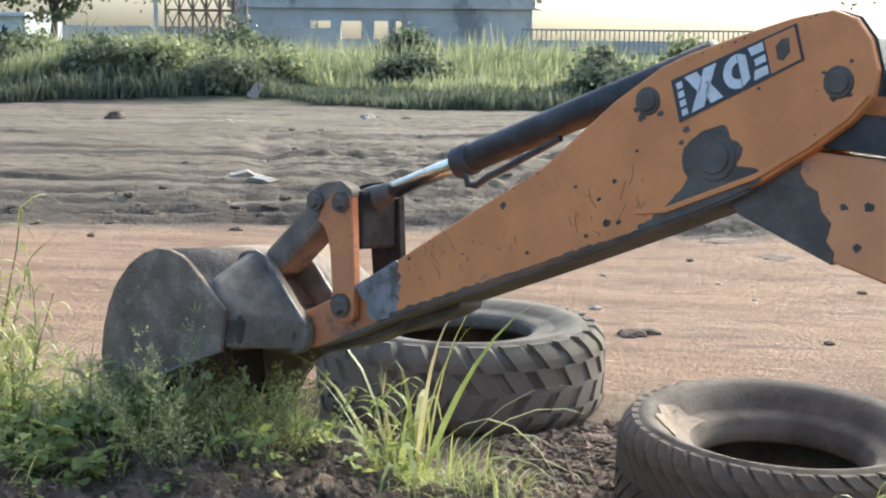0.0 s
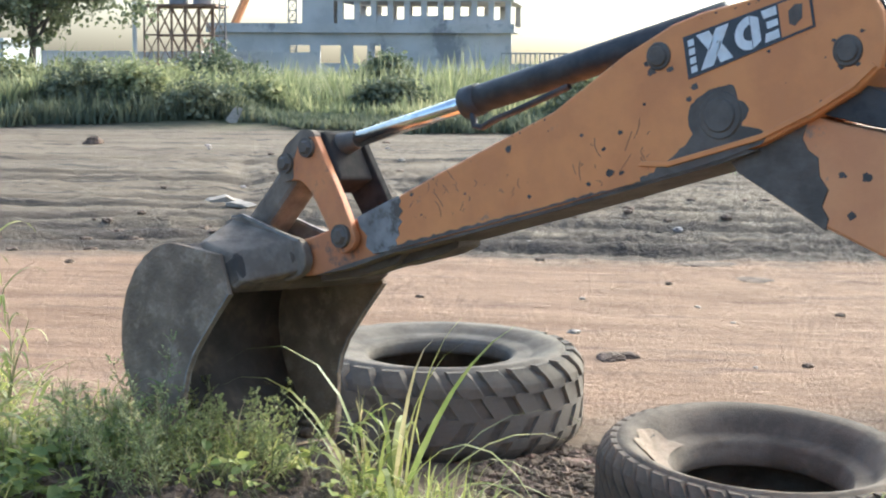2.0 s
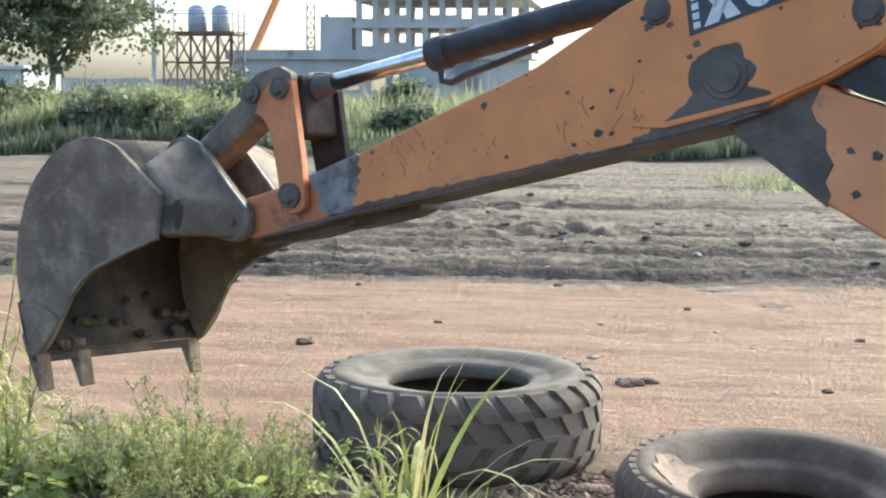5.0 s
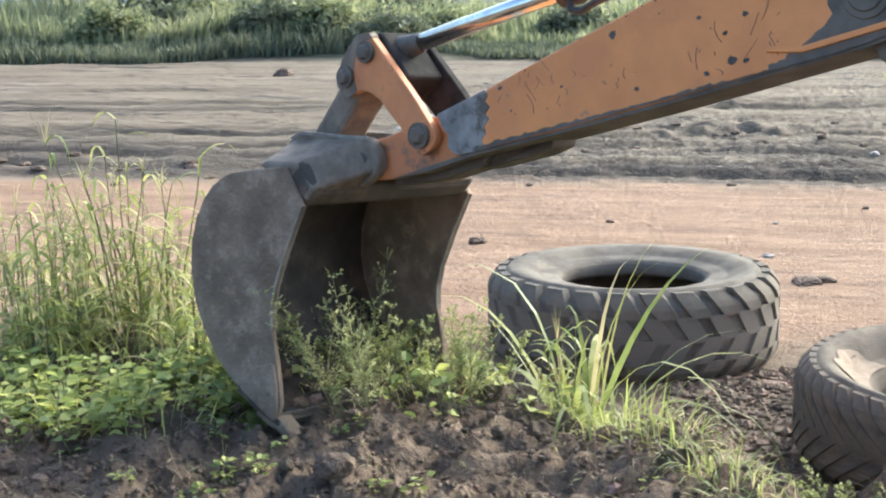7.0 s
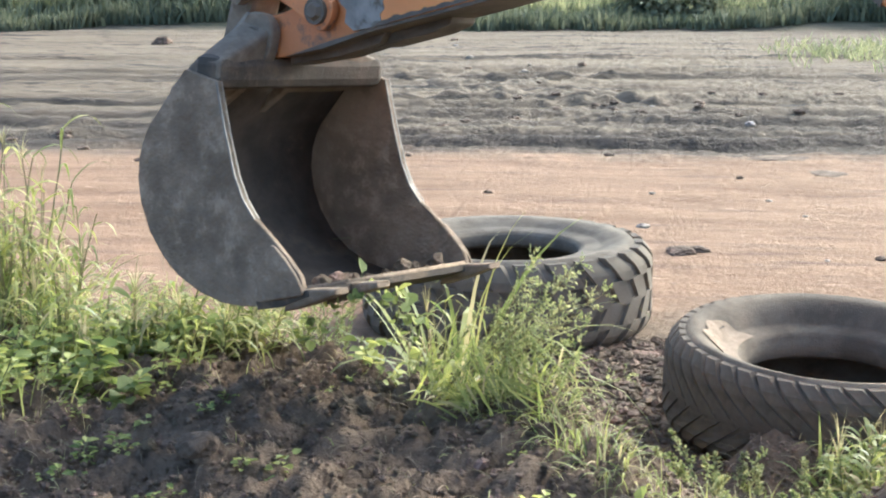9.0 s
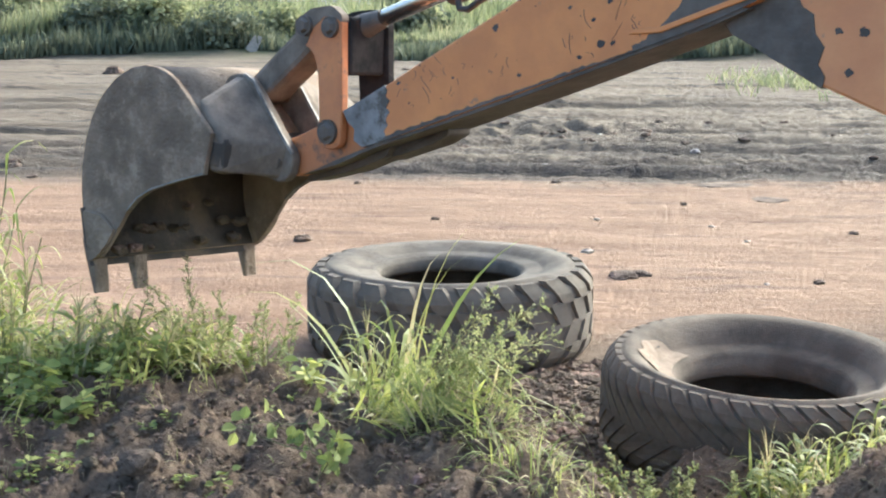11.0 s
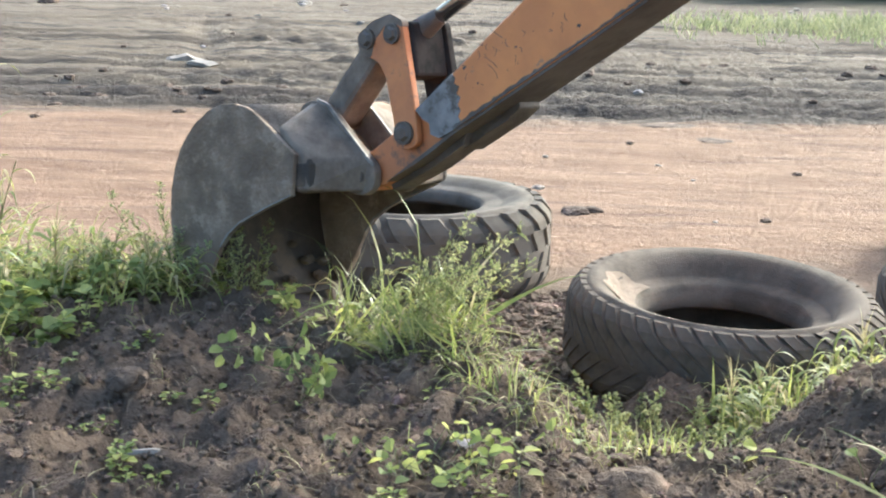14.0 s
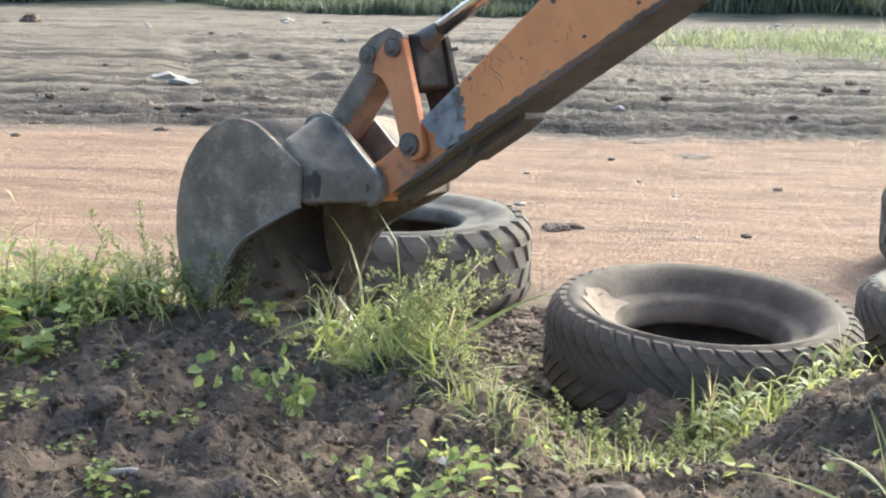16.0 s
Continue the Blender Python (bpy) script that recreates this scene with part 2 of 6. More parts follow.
def pydata(name, verts, faces, material, parent=None, smooth=False):
    me = bpy.data.meshes.new(name)
    me.from_pydata(verts, [], faces)
    me.materials.append(material)
    if smooth:
        me.polygons.foreach_set("use_smooth", [True] * len(me.polygons))
    ob = new(name, me)
    if parent:
        ob.parent = parent
    return ob


def plate(bm, outline, y0, y1, bevel=0.006, mi=0):
    """A prism: the outline in x, z, thick from y0 to y1, with bevelled rims."""
    vs = [bm.verts.new((x, y0, z)) for x, z in outline]
    f = bm.faces.new(vs)
    f.normal_update()
    r = bmesh.ops.extrude_face_region(bm, geom=[f])
    top = [g for g in r["geom"] if isinstance(g, bmesh.types.BMVert)]
    bmesh.ops.translate(bm, verts=top, vec=(0, y1 - y0, 0))
    faces = {x for v in vs + top for x in v.link_faces}
    bmesh.ops.recalc_face_normals(bm, faces=list(faces))
    if bevel:
        rim = [e for e in {e for v in vs + top for e in v.link_edges} if abs(e.verts[0].co.y - e.verts[1].co.y) < 1e-6]
        bmesh.ops.bevel(bm, geom=rim, offset=bevel, segments=2, affect="EDGES", profile=0.5)
    for x in bm.faces:
        if x.material_index == 0 and mi:
            x.material_index = mi


def box(bm, x0, x1, y0, y1, z0, z1, bevel=0.0):
    r = bmesh.ops.create_cube(bm, size=1, matrix=Matrix.Translation(((x0 + x1) / 2, (y0 + y1) / 2, (z0 + z1) / 2)) @ Matrix.Diagonal((x1 - x0, y1 - y0, z1 - z0, 1)))
    if bevel:
        bmesh.ops.bevel(bm, geom=list({e for v in r["verts"] for e in v.link_edges}), offset=bevel, segments=2, affect="EDGES", profile=0.5)


def rod(bm, a, b, r0, r1=None, seg=20, caps=True):
    a, b = Vector(a), Vector(b)
    q = (b - a).to_track_quat("Z", "Y").to_matrix().to_4x4()
    bmesh.ops.create_cone(bm, cap_ends=caps, segments=seg, radius1=r0, radius2=r1 if r1 is not None else r0, depth=(b - a).length,
                          matrix=Matrix.Translation((a + b) / 2) @ q)


def pin(bm, x, z, y0, y1, r, head=0.0):
    rod(bm, (x, y0, z), (x, y1, z), r, seg=24)
    if head:
        rod(bm, (x, y0 - 0.012, z), (x, y0, z), r * 0.55, r * head, seg=6)


def rounded(points, r=0.03, n=4):
    """An outline with its corners rounded."""
    out = []
    k = len(points)
    for i in range(k):
        p, c, q = (Vector(points[(i + d) % k]) for d in (-1, 0, 1))
        a, b = (p - c), (q - c)
        rr = min(r, a.length * 0.45, b.length * 0.45)
        a, b = c + a.normalized() * rr, c + b.normalized() * rr
        for j in range(n + 1):
            s = j / n
            out.append(tuple((1 - s) ** 2 * a + 2 * s * (1 - s) * c + s * s * b))
    return out


def tube(bm, pts, r, seg=8):
    prev = None
    for i, p in enumerate(pts):
        p = Vector(p)
        d = (Vector(pts[min(i + 1, len(pts) - 1)]) - Vector(pts[max(i - 1, 0)])).normalized()
        q = d.to_track_quat("Z", "Y")
        rr = r[i] if isinstance(r, (list, tuple)) else r
        ring = [bm.verts.new(p + q @ Vector((math.cos(2 * math.pi * k / seg) * rr, math.sin(2 * math.pi * k / seg) * rr, 0))) for k in range(seg)]
        if prev:
            for k in range(seg):
                bm.faces.new((prev[k], prev[(k + 1) % seg], ring[(k + 1) % seg], ring[k]))
        prev = ring


def smoothstep(a, b, x):
    s = min(1.0, max(0.0, (x - a) / (b - a)))
    return s * s * (3 - 2 * s)


class Sheaf:
    """Collects blades, leaves and stems for one mesh."""

    def __init__(self):
        self.v, self.f = [], []

    def blade(self, base, d, length, width, droop, n=5, fold=0.0):
        base, d = Vector(base), Vector(d).normalized()
        side = d.cross(Vector((0, 0, 1)))
        if side.length < 1e-3:
            side = Vector((1, 0, 0))
        side.normalize()
        tw = random.uniform(-0.6, 0.6)
        side = (side * math.cos(tw) + d.cross(side) * math.sin(tw)).normalized()
        k, p, o = len(self.v), base.copy(), d.copy()
        for i in range(n + 1):
            s = i / n
            w = width * (0.55 + 0.9 * s if s < 0.4 else 0.91 * (1 - s) / 0.6 + 0.02) / 2
            self.v += [tuple(p - side * w), tuple(p + side * w)]
            if i < n:
                o = (o + Vector((0, 0, -droop / n * (0.4 + 1.4 * s)))).normalized()
                p = p + o * (length / n)
                a = k + 2 * i
                self.f.append((a, a + 1, a + 3, a + 2))

    def leaf(self, base, d, size, up=None):
        base, d = Vector(base), Vector(d).normalized()
        n = Vector(up or (random.uniform(-.5, .5), random.uniform(-.5, .5), 1)).normalized()
        s = d.cross(n)
        if s.length < 1e-3:
            return
        s.normalize()
        k = len(self.v)
        pts = ((0, 0), (0.3, 0.36), (0.62, 0.40), (0.88, 0.2), (1, 0), (0.88, -0.2), (0.62, -0.40), (0.3, -0.36))
        cup = s.cross(d).normalized()
        self.v += [tuple(base + d * size * a + s * size * b + cup * size * (abs(b) * 0.35 - a * a * 0.2)) for a, b in pts]
        self.f += [(k, k + 1, k + 2, k + 3, k + 4), (k, k + 4, k + 5, k + 6, k + 7)]

    def stem(self, pts, r0, r1):
        k, m = len(self.v), len(pts)
        for i, p in enumerate(pts):
            r = r0 + (r1 - r0) * i / (m - 1)
            for j in range(3):
                a = 2.094 * j
                self.v.append((p[0] + r * math.cos(a), p[1] + r * math.sin(a), p[2]))
        for i in range(m - 1):
            for j in range(3):
                a, b = k + 3 * i + j, k + 3 * i + (j + 1) % 3
                self.f.append((a, b, b + 3, a + 3))

    def build(self, name, material, parent=None):
        ob = pydata(name, self.v, self.f, material, parent)
        ob["kind"] = "stuff"
        return ob


# ---- ground ----
def ground_z(x, y):
    n1 = noise.noise((x * 0.9, y * 0.9, 3.1))
    n2 = noise.noise((x * 2.7, y * 2.7, 7.7))
    n3 = noise.noise((x * 9.0, y * 9.0, 1.3))
    n4 = noise.noise((x * 26.0, y * 26.0, 5.1))
    edge = 5.75 + 0.25 * n1 - 0.75 * smoothstep(-1.3, -0.3, x) - 0.3 * smoothstep(-0.2, 0.5, x) + 0.15 * smoothstep(0.9, 1.4, x)
    m = 1 - smoothstep(edge - 0.45, edge + 0.35, y)
    m *= 1 - 0.55 * smoothstep(0.18, 0.55, x) * (1 - smoothstep(0.75, 1.15, x)) * smoothstep(3.4, 4.4, y)
    m *= smoothstep(0.2, 2.6, y) if y < 2.6 else 1
    m *= 1 - smoothstep(6, 16, abs(x))
    lump = m * (0.34 + 0.06 * n1 + 0.06 * n2 + 0.055 * n3 + 0.045 * n4 + 0.05 * abs(noise.noise((x * 17, y * 17, 8.8))) + 0.025 * noise.noise((x * 48.0, y * 48.0, 2.2)))
    lump += (0.17 + 0.05 * n3 + 0.04 * n4) * math.exp(-((x - 0.68) / 0.2) ** 2 - ((y - 4.97) / 0.13) ** 2) if y < 6 else 0
    lump += (0.20 + 0.05 * n3 + 0.04 * n4) * math.exp(-((x - 1.62) / 0.36) ** 2 - ((y - 4.25) / 0.5) ** 2) if y < 6 else 0
    near = (1 - smoothstep(9, 30, y)) if y > 0 else 0
    flat = near * (0.010 * n2 + 0.006 * n3 + 0.003 * n4)
    ruts = 0.0
    if 13 < y < 44:
        w = smoothstep(13.4, 15.4, y) * (1 - smoothstep(38, 44, y))
        ruts = w * (0.03 * n1 + 0.022 * n2 + 0.03 * noise.noise((x * 0.4, y * 2.6, 9.0)) + 0.022 * n3 + 0.02 * n4)
        for c in (14.9, 15.8, 17.2, 17.9, 19.3, 20.1, 24.0, 25.2, 29.0):
            d = y - c - 0.10 * x - 0.5 * noise.noise((x * 0.25, c, 2.0))
            ruts -= w * 0.07 * math.exp(-(d / 0.16) ** 2)
            ruts += w * 0.05 * math.exp(-((d - 0.35) / 0.2) ** 2)
        for c, k in ((-4.6, 0.75), (-3.6, 0.75), (-3.1, 0.62), (-1.4, -0.5)):
            d = (x - c) + (y - 24) * k + 0.4 * noise.noise((y * 0.3, c, 5.0))
            ruts -= w * 0.05 * math.exp(-(d / 0.14) ** 2) * smoothstep(18, 20, y) * (1 - smoothstep(27, 33, y))
            ruts += w * 0.025 * math.exp(-((abs(d) - 0.3) / 0.12) ** 2) * smoothstep(18, 20, y) * (1 - smoothstep(27, 33, y))
        d = (x + 5.6) + (y - 24) * 0.25
        ruts -= w * 0.07 * math.exp(-(d / 0.25) ** 2) * smoothstep(19, 21, y) * (1 - smoothstep(27, 31, y))
    bank = 0.35 * smoothstep(40.5, 43.5, y) * (1 - smoothstep(120, 200, y)) * (0.8 + 0.5 * noise.noise((x * 0.12, y * 0.1, 4)))
    return lump + flat + ruts + bank


def axis(dense, far, step, grow=1.18):
    """Lines dense in a stretch and wider apart outwards."""
    v = list(np.arange(dense[0], dense[1] + 1e-6, step))
    d, s = step, v[-1]
    while s < far[1]:
        d = min(d * grow, 60)
        s += d
        v.append(s)
    d, s, low = step, v[0], []
    while s > far[0]:
        d = min(d * grow, 60)
        s -= d
        low.append(s)
    return [float(q) for q in low[::-1] + v]


def ground():
    xs = axis((-2.6, 2.5), (-700, 700), 0.032, 1.02)
    ys = axis((2.4, 6.4), (-300, 6.3), 0.03, 1.05) + [6.4 + 0.055 * k for k in range(1, 330)] + [24.5 + 0.2 * k for k in range(1, 100)]
    ys += axis((44.6, 44.9), (44.5, 1500), 0.3, 1.06)
    verts = [(x, y, ground_z(x, y)) for y in ys for x in xs]
    w = len(xs)
    faces = [(j * w + i, j * w + i + 1, (j + 1) * w + i + 1, (j + 1) * w + i) for j in range(len(ys) - 1) for i in range(w - 1)]
    g = pydata("ground", verts, faces, M_GROUND, smooth=True)
    tagged(g, "bare reddish earth yard with a dug soil bank and tyre ruts", "ground", kind="structure")


ground()


# ---- backhoe arm ----
ROLL = radians(3)


def arm_pose(x, y, z, psi, rot):
    """The dipper's pose: its link pin, the bearing of the pins, the lift of the dipper."""
    psi, rot = radians(psi), radians(rot)
    ax = Vector((math.cos(psi) * math.cos(ROLL), math.sin(psi) * math.cos(ROLL), -math.sin(ROLL)))
    e = Vector((math.sin(psi), -math.cos(psi), 0))
    up = e.cross(ax)
    if up.z < 0:
        up = -up
    X, Z = e * math.cos(rot) + up * math.sin(rot), -e * math.sin(rot) + up * math.cos(rot)
    m = Matrix((X, ax, Z)).transposed().to_4x4()
    m.translation = (x, y, z)
    return m


ARM_W = 0.222
LINK_L, LINK_A, LINK_R = 0.339, 0.3286, 0.361     # top pin, angle to and reach of the push-rod pin
BP = (-0.260, -0.042)                             # bucket pivot
PUSH, CRANK = 0.37, 0.28
BUCKET_REST = 134.4
PIVOT = (1.487, 0.110)                            # boom joint
CYL_TAIL = (1.50, 0.395)

ARM = [
    (0, -0.607, 4.851, 0.887, 56.0, 18.0, 75.1, 118.7),
    (0.5, -0.602, 4.883, 0.953, 56.0, 16.6, 85.3, 128.6),
    (1, -0.596, 4.886, 1.068, 56.0, 14.7, 94.5, 137.7),
    (1.5, -0.585, 4.907, 1.155, 56.0, 13.4, 103.1, 146.9),
    (2, -0.558, 5.005, 1.185, 56.0, 12.9, 108.5, 154.7),
    (2.5, -0.536, 5.014, 1.245, 56.0, 12.3, 112.7, 161.2),
    (3, -0.532, 4.951, 1.325, 56.0, 11.5, 115.4, 165.3),
    (3.2, -0.545, 4.888, 1.390, 56.0, 10.4, 115.8, 166.0),
    (5.3, -0.788, 4.519, 1.440, 63.5, 10.2, 87.5, 124.6),
    (5.5, -0.830, 4.385, 1.451, 63.5, 9.7, 88.9, 126.5),
    (6, -0.806, 4.399, 1.404, 62.3, 10.4, 92.1, 128.5),
    (6.5, -0.780, 4.463, 1.279, 61.0, 12.3, 105.8, 145.4),
    (7, -0.807, 4.387, 1.300, 61.0, 11.8, 121.8, 168.7),
    (7.5, -0.818, 4.371, 1.272, 61.0, 12.7, 142.7, 205.5),
    (8, -0.770, 4.382, 1.235, 61.0, 13.1, 157.0, 250.0),
    (8.2, -0.798, 4.365, 1.473, 61.0, 10.2, 158.0, 252.0),
    (8.5, -0.755, 4.444, 1.641, 61.0, 12.1, 155.0, 250.0),
    (9, -0.720, 4.453, 1.580, 61.0, 10.0, 139.0, 211.0),
    (11.3, -0.544, 4.929, 1.111, 57.0, 17.6, 71.0, 111.1),
    (11.5, -0.525, 5.002, 0.982, 57.0, 20.0, 70.0, 110.0),
    (12, -0.521, 5.088, 0.769, 57.0, 23.1, 68.6, 108.3),
    (12.5, -0.474, 5.112, 0.784, 57.0, 25.0, 67.6, 107.2),
    (13, -0.351, 5.035, 0.868, 56.0, 28.7, 67.6, 107.7),
    (13.5, -0.274, 5.022, 0.961, 56.0, 31.0, 67.4, 107.8),
    (14, -0.272, 4.929, 1.017, 54.5, 30.0, 73.1, 111.7),
    (14.5, -0.260, 4.904, 1.028, 54.5, 29.3, 74.2, 113.0),
    (15, -0.170, 4.913, 1.368, 54.5, 29.0, 76.0, 114.2),
    (15.5, -0.123, 4.956, 1.365, 54.5, 29.3, 76.2, 114.0),
    (16, -0.185, 4.967, 1.037, 54.5, 30.0, 76.4, 112.7),
]


BOOM = [(0, 2.5), (3.2, 0.0), (5.3, -3.0), (7, -3.0), (9, -3.0), (11.3, 0.0), (12, -1.5), (12.5, -4.0), (13, -6.0), (16, -8.0)]


def turned(x, z, a):
    """A pose in the arm's space: at x, z, turned by a degrees towards its up side."""
    return Matrix.Translation((x, 0, z)) @ Matrix.Rotation(-radians(a), 4, "Y")


def backhoe():
    hoe = thing("backhoe_arm", arm_pose(*ARM[0][1:6]), "worn orange digger arm with boom, dipper, links and muddy bucket", "excavator arm")
    # dipper
    bm = bmesh.new()
    out = [(0.19, -0.080), (0.34, -0.075), (0.45, -0.070), (0.607, -0.062), (0.80, -0.053), (1.05, -0.038), (1.29, -0.022), (1.45, -0.012), (1.60, 0.008), (1.76, 0.049), (1.887, 0.091),
           (1.964, 0.137), (1.992, 0.20), (1.992, 0.28), (1.968, 0.341), (1.913, 0.382), (1.80, 0.398), (1.627, 0.402), (1.47, 0.402), (1.375, 0.392), (1.205, 0.345),
           (0.925, 0.234), (0.671, 0.179), (0.449, 0.132), (0.225, 0.080), (0.15, 0.066), (0.14, 0.0)]
    plate(bm, out, 0.0, ARM_W, 0.008)
    dip = part("dipper", bm, M_ORANGE, hoe, "scratched orange dipper")
    bm = bmesh.new()
    plate(bm, rounded([(-0.30, -0.095), (-0.19, -0.110), (0.0, -0.105), (0.22, -0.078), (0.24, 0.082), (0.06, 0.055), (-0.18, 0.025), (-0.29, 0.02), (-0.325, -0.03)], 0.02), 0.034, ARM_W - 0.034, 0.008)
    part("nose", bm, M_WEATHERED, dip, "scuffed orange dipper nose")
    # Thin dark strip below the dipper: its underside's shade, put in as colour.
    bm = bmesh.new()
    low = [(-0.16, -0.112), (0.0, -0.111), (0.19, -0.090), (0.45, -0.080), (0.607, -0.072), (0.80, -0.063), (1.05, -0.048), (1.29, -0.032), (1.45, -0.022), (1.58, -0.005), (1.55, 0.004),
           (1.45, -0.010), (1.29, -0.020), (1.05, -0.036), (0.80, -0.051), (0.607, -0.060), (0.45, -0.068), (0.19, -0.078), (0.0, -0.095)]
    plate(bm, low, 0.004, ARM_W - 0.004, 0.002)
    part("belly_plate", bm, M_DARK, dip, "dark strip with the shade of the dipper's underside in its colour")
    bm = bmesh.new()
    rnd = random.Random(15)
    top = [(0.2 + 0.0125 * k, -0.078 + 0.0497 * k / 94 + 0.010 + 0.012 * abs(noise.noise((k * 0.21, 2, 0))) + 0.010 * max(0, noise.noise((k * 0.6, 5, 0)))) for k in range(95)]
    plate(bm, [(0.2, -0.0795), (1.40, -0.0175)] + top[::-1], -0.002, 0.001, 0)
    part("worn_strip", bm, M_DARK, dip, "paint worn off along the lower edge")
    bm = bmesh.new()
    plate(bm, [(0.075, 0.052), (0.16, 0.069), (0.22, 0.081), (0.272, 0.092), (0.281, 0.074), (0.268, 0.058), (0.283, 0.040), (0.262, 0.022), (0.274, 0.006), (0.252, -0.012), (0.256, -0.034), (0.236, -0.048), (0.24, -0.066), (0.205, -0.080), (0.13, -0.078), (0.10, -0.05), (0.112, -0.015), (0.088, 0.012)], -0.002, ARM_W + 0.002, 0.001)
    part("bare_patch", bm, M_PRIMER, dip, "bare grey metal patch")
    bm = bmesh.new()
    plate(bm, rounded([(0.12, -0.125), (0.18, -0.088), (0.40, -0.078), (0.42, -0.07), (0.41, -0.10), (0.34, -0.115)], 0.01), 0.10, ARM_W - 0.01, 0.004)
    plate(bm, [(-0.20, -0.130), (0.0, -0.135), (0.16, -0.12), (0.20, -0.085), (-0.2, -0.1)], 0.07, ARM_W - 0.045, 0.004)
    part("wear_pad", bm, M_DARK, dip)
    # Solid black plate over the lit end face, standing for the yoke's shaded gap.
    bm = bmesh.new()
    plate(bm, [(1.70, 0.06), (1.89, 0.10), (1.97, 0.142), (2.0, 0.20), (2.0, 0.28), (1.974, 0.345), (1.91, 0.386), (1.86, 0.385)], 0.022, ARM_W + 0.002, 0.002)
    part("yoke_gap", bm, M_HOSE, dip, "black plate standing for the shaded gap between the yoke plates")
    # rib along the joint and bosses
    bm = bmesh.new()
    plate(bm, [(1.20, 0.02), (1.30, 0.0), (1.60, 0.02), (1.76, 0.058), (1.885, 0.10), (1.955, 0.142), (1.945, 0.155), (1.875, 0.115), (1.755, 0.074), (1.60, 0.036), (1.30, 0.016), (1.215, 0.032)], -0.008, 0.0, 0.003)
    part("weld_rib", bm, M_ORANGE, dip)
    for x, z, r, rim in ((1.487, 0.110, 0.066, 0.0), (1.883, 0.200, 0.042, 0.0), (1.318, 0.314, 0.040, 0.0)):
        bm = bmesh.new()
        pin(bm, x, z, -0.006, ARM_W + 0.006, r)
        pin(bm, x, z, -0.012, 0.0, r * 0.72)
        bmesh.ops.bevel(bm, geom=[e for e in bm.edges if abs(e.verts[0].co.y - e.verts[1].co.y) < 1e-6], offset=0.003, segments=1, affect="EDGES")
        part("pivot_pin", bm, M_DARK, dip, "dark greasy pivot pin")
    bm = bmesh.new()
    ragged = []
    for k in range(60):
        a = math.pi * (1.06 - 1.25 * k / 59)
        r = 0.080 + 0.020 * noise.noise((k * 0.13, 7, 0)) + 0.006 * noise.noise((k * 0.45, 3, 0)) + 0.022 * smoothstep(0.62, 0.95, a / math.pi)
        ragged.append((1.487 + r * math.cos(a), 0.110 + r * math.sin(a)))
    left = [(1.20 + 0.012 * k, -0.012 + 0.085 * (k / 16) ** 1.6 + 0.012 * noise.noise((k * 0.9, 1, 4))) for k in range(17)]
    plate(bm, [(1.20, -0.0275)] + left + ragged + [(1.60, 0.05), (1.62, 0.03), (1.60, 0.009), (1.45, -0.012)], -0.0016, 0.001, 0)
    part("worn_patch", bm, M_DARK, dip, "paint worn off round the pivot")
    bm = bmesh.new()
    rnd = random.Random(5)
    chips = [(0.744, 0.157, 0.018), (1.155, 0.127, 0.013), (1.02, 0.145, 0.011), (1.09, 0.09, 0.011), (0.55, 0.05, 0.008), (0.80, 0.0, 0.012), (1.25, 0.19, 0.008), (1.66, 0.25, 0.009),
             (1.42, 0.205, 0.020), (1.395, 0.175, 0.014), (1.29, 0.275, 0.022), (1.35, 0.268, 0.016), (1.275, 0.30, 0.014), (1.86, 0.165, 0.016), (1.905, 0.16, 0.011), (1.93, 0.24, 0.010), (1.85, 0.235, 0.010),
             (1.10, 0.02, 0.022), (1.14, 0.012, 0.014), (1.02, 0.0, 0.012), (1.79, 0.085, 0.009), (0.33, 0.085, 0.012), (0.36, 0.015, 0.007)]
    for k in range(46):
        x = rnd.uniform(0.3, 1.9)
        up = float(np.interp(x, [0.225, 0.449, 0.671, 0.925, 1.205, 1.375, 1.8, 1.9], [0.080, 0.132, 0.179, 0.234, 0.345, 0.392, 0.398, 0.385]))
        low_z = float(np.interp(x, [0.2, 0.6, 1.05, 1.45, 1.76, 1.9], [-0.055, -0.04, -0.012, 0.02, 0.07, 0.12]))
        chips.append((x, up - rnd.uniform(0.004, 0.012) if k % 2 else rnd.uniform(low_z, up - 0.01), rnd.choice((0.002, 0.003, 0.004, 0.006)) * (1 if k % 2 else 0.7)))
    for x, z, s in chips:
        s *= 0.72
        bm.faces.new([bm.verts.new((x + s * rnd.uniform(0.6, 1.3) * math.cos(a), -0.0014, z + s * rnd.uniform(0.4, 1.0) * math.sin(a))) for a in (k * 0.45 for k in range(14))])
    for _ in range(38):
        x, z, a, l = rnd.uniform(0.3, 1.25), rnd.uniform(-0.02, 0.11), rnd.uniform(0.7, 2.4), rnd.choice((0.012, 0.02, 0.03, 0.06))
        w, bend = 0.0011, rnd.uniform(-0.012, 0.012)
        pts = [(x + math.cos(a) * l * f + bend * math.sin(f * 3.1), z + math.sin(a) * l * f) for f in (0, 0.33, 0.67, 1)]
        for (px, pz), (qx, qz) in zip(pts, pts[1:]):
            bm.faces.new([bm.verts.new(p) for p in ((px - w, -0.0012, pz), (px + w, -0.0012, pz), (qx + w, -0.0012, qz), (qx - w, -0.0012, qz))])
    part("paint_wear", bm, M_BARK, dip, "rusty paint chips and scratches")["kind"] = "stuff"
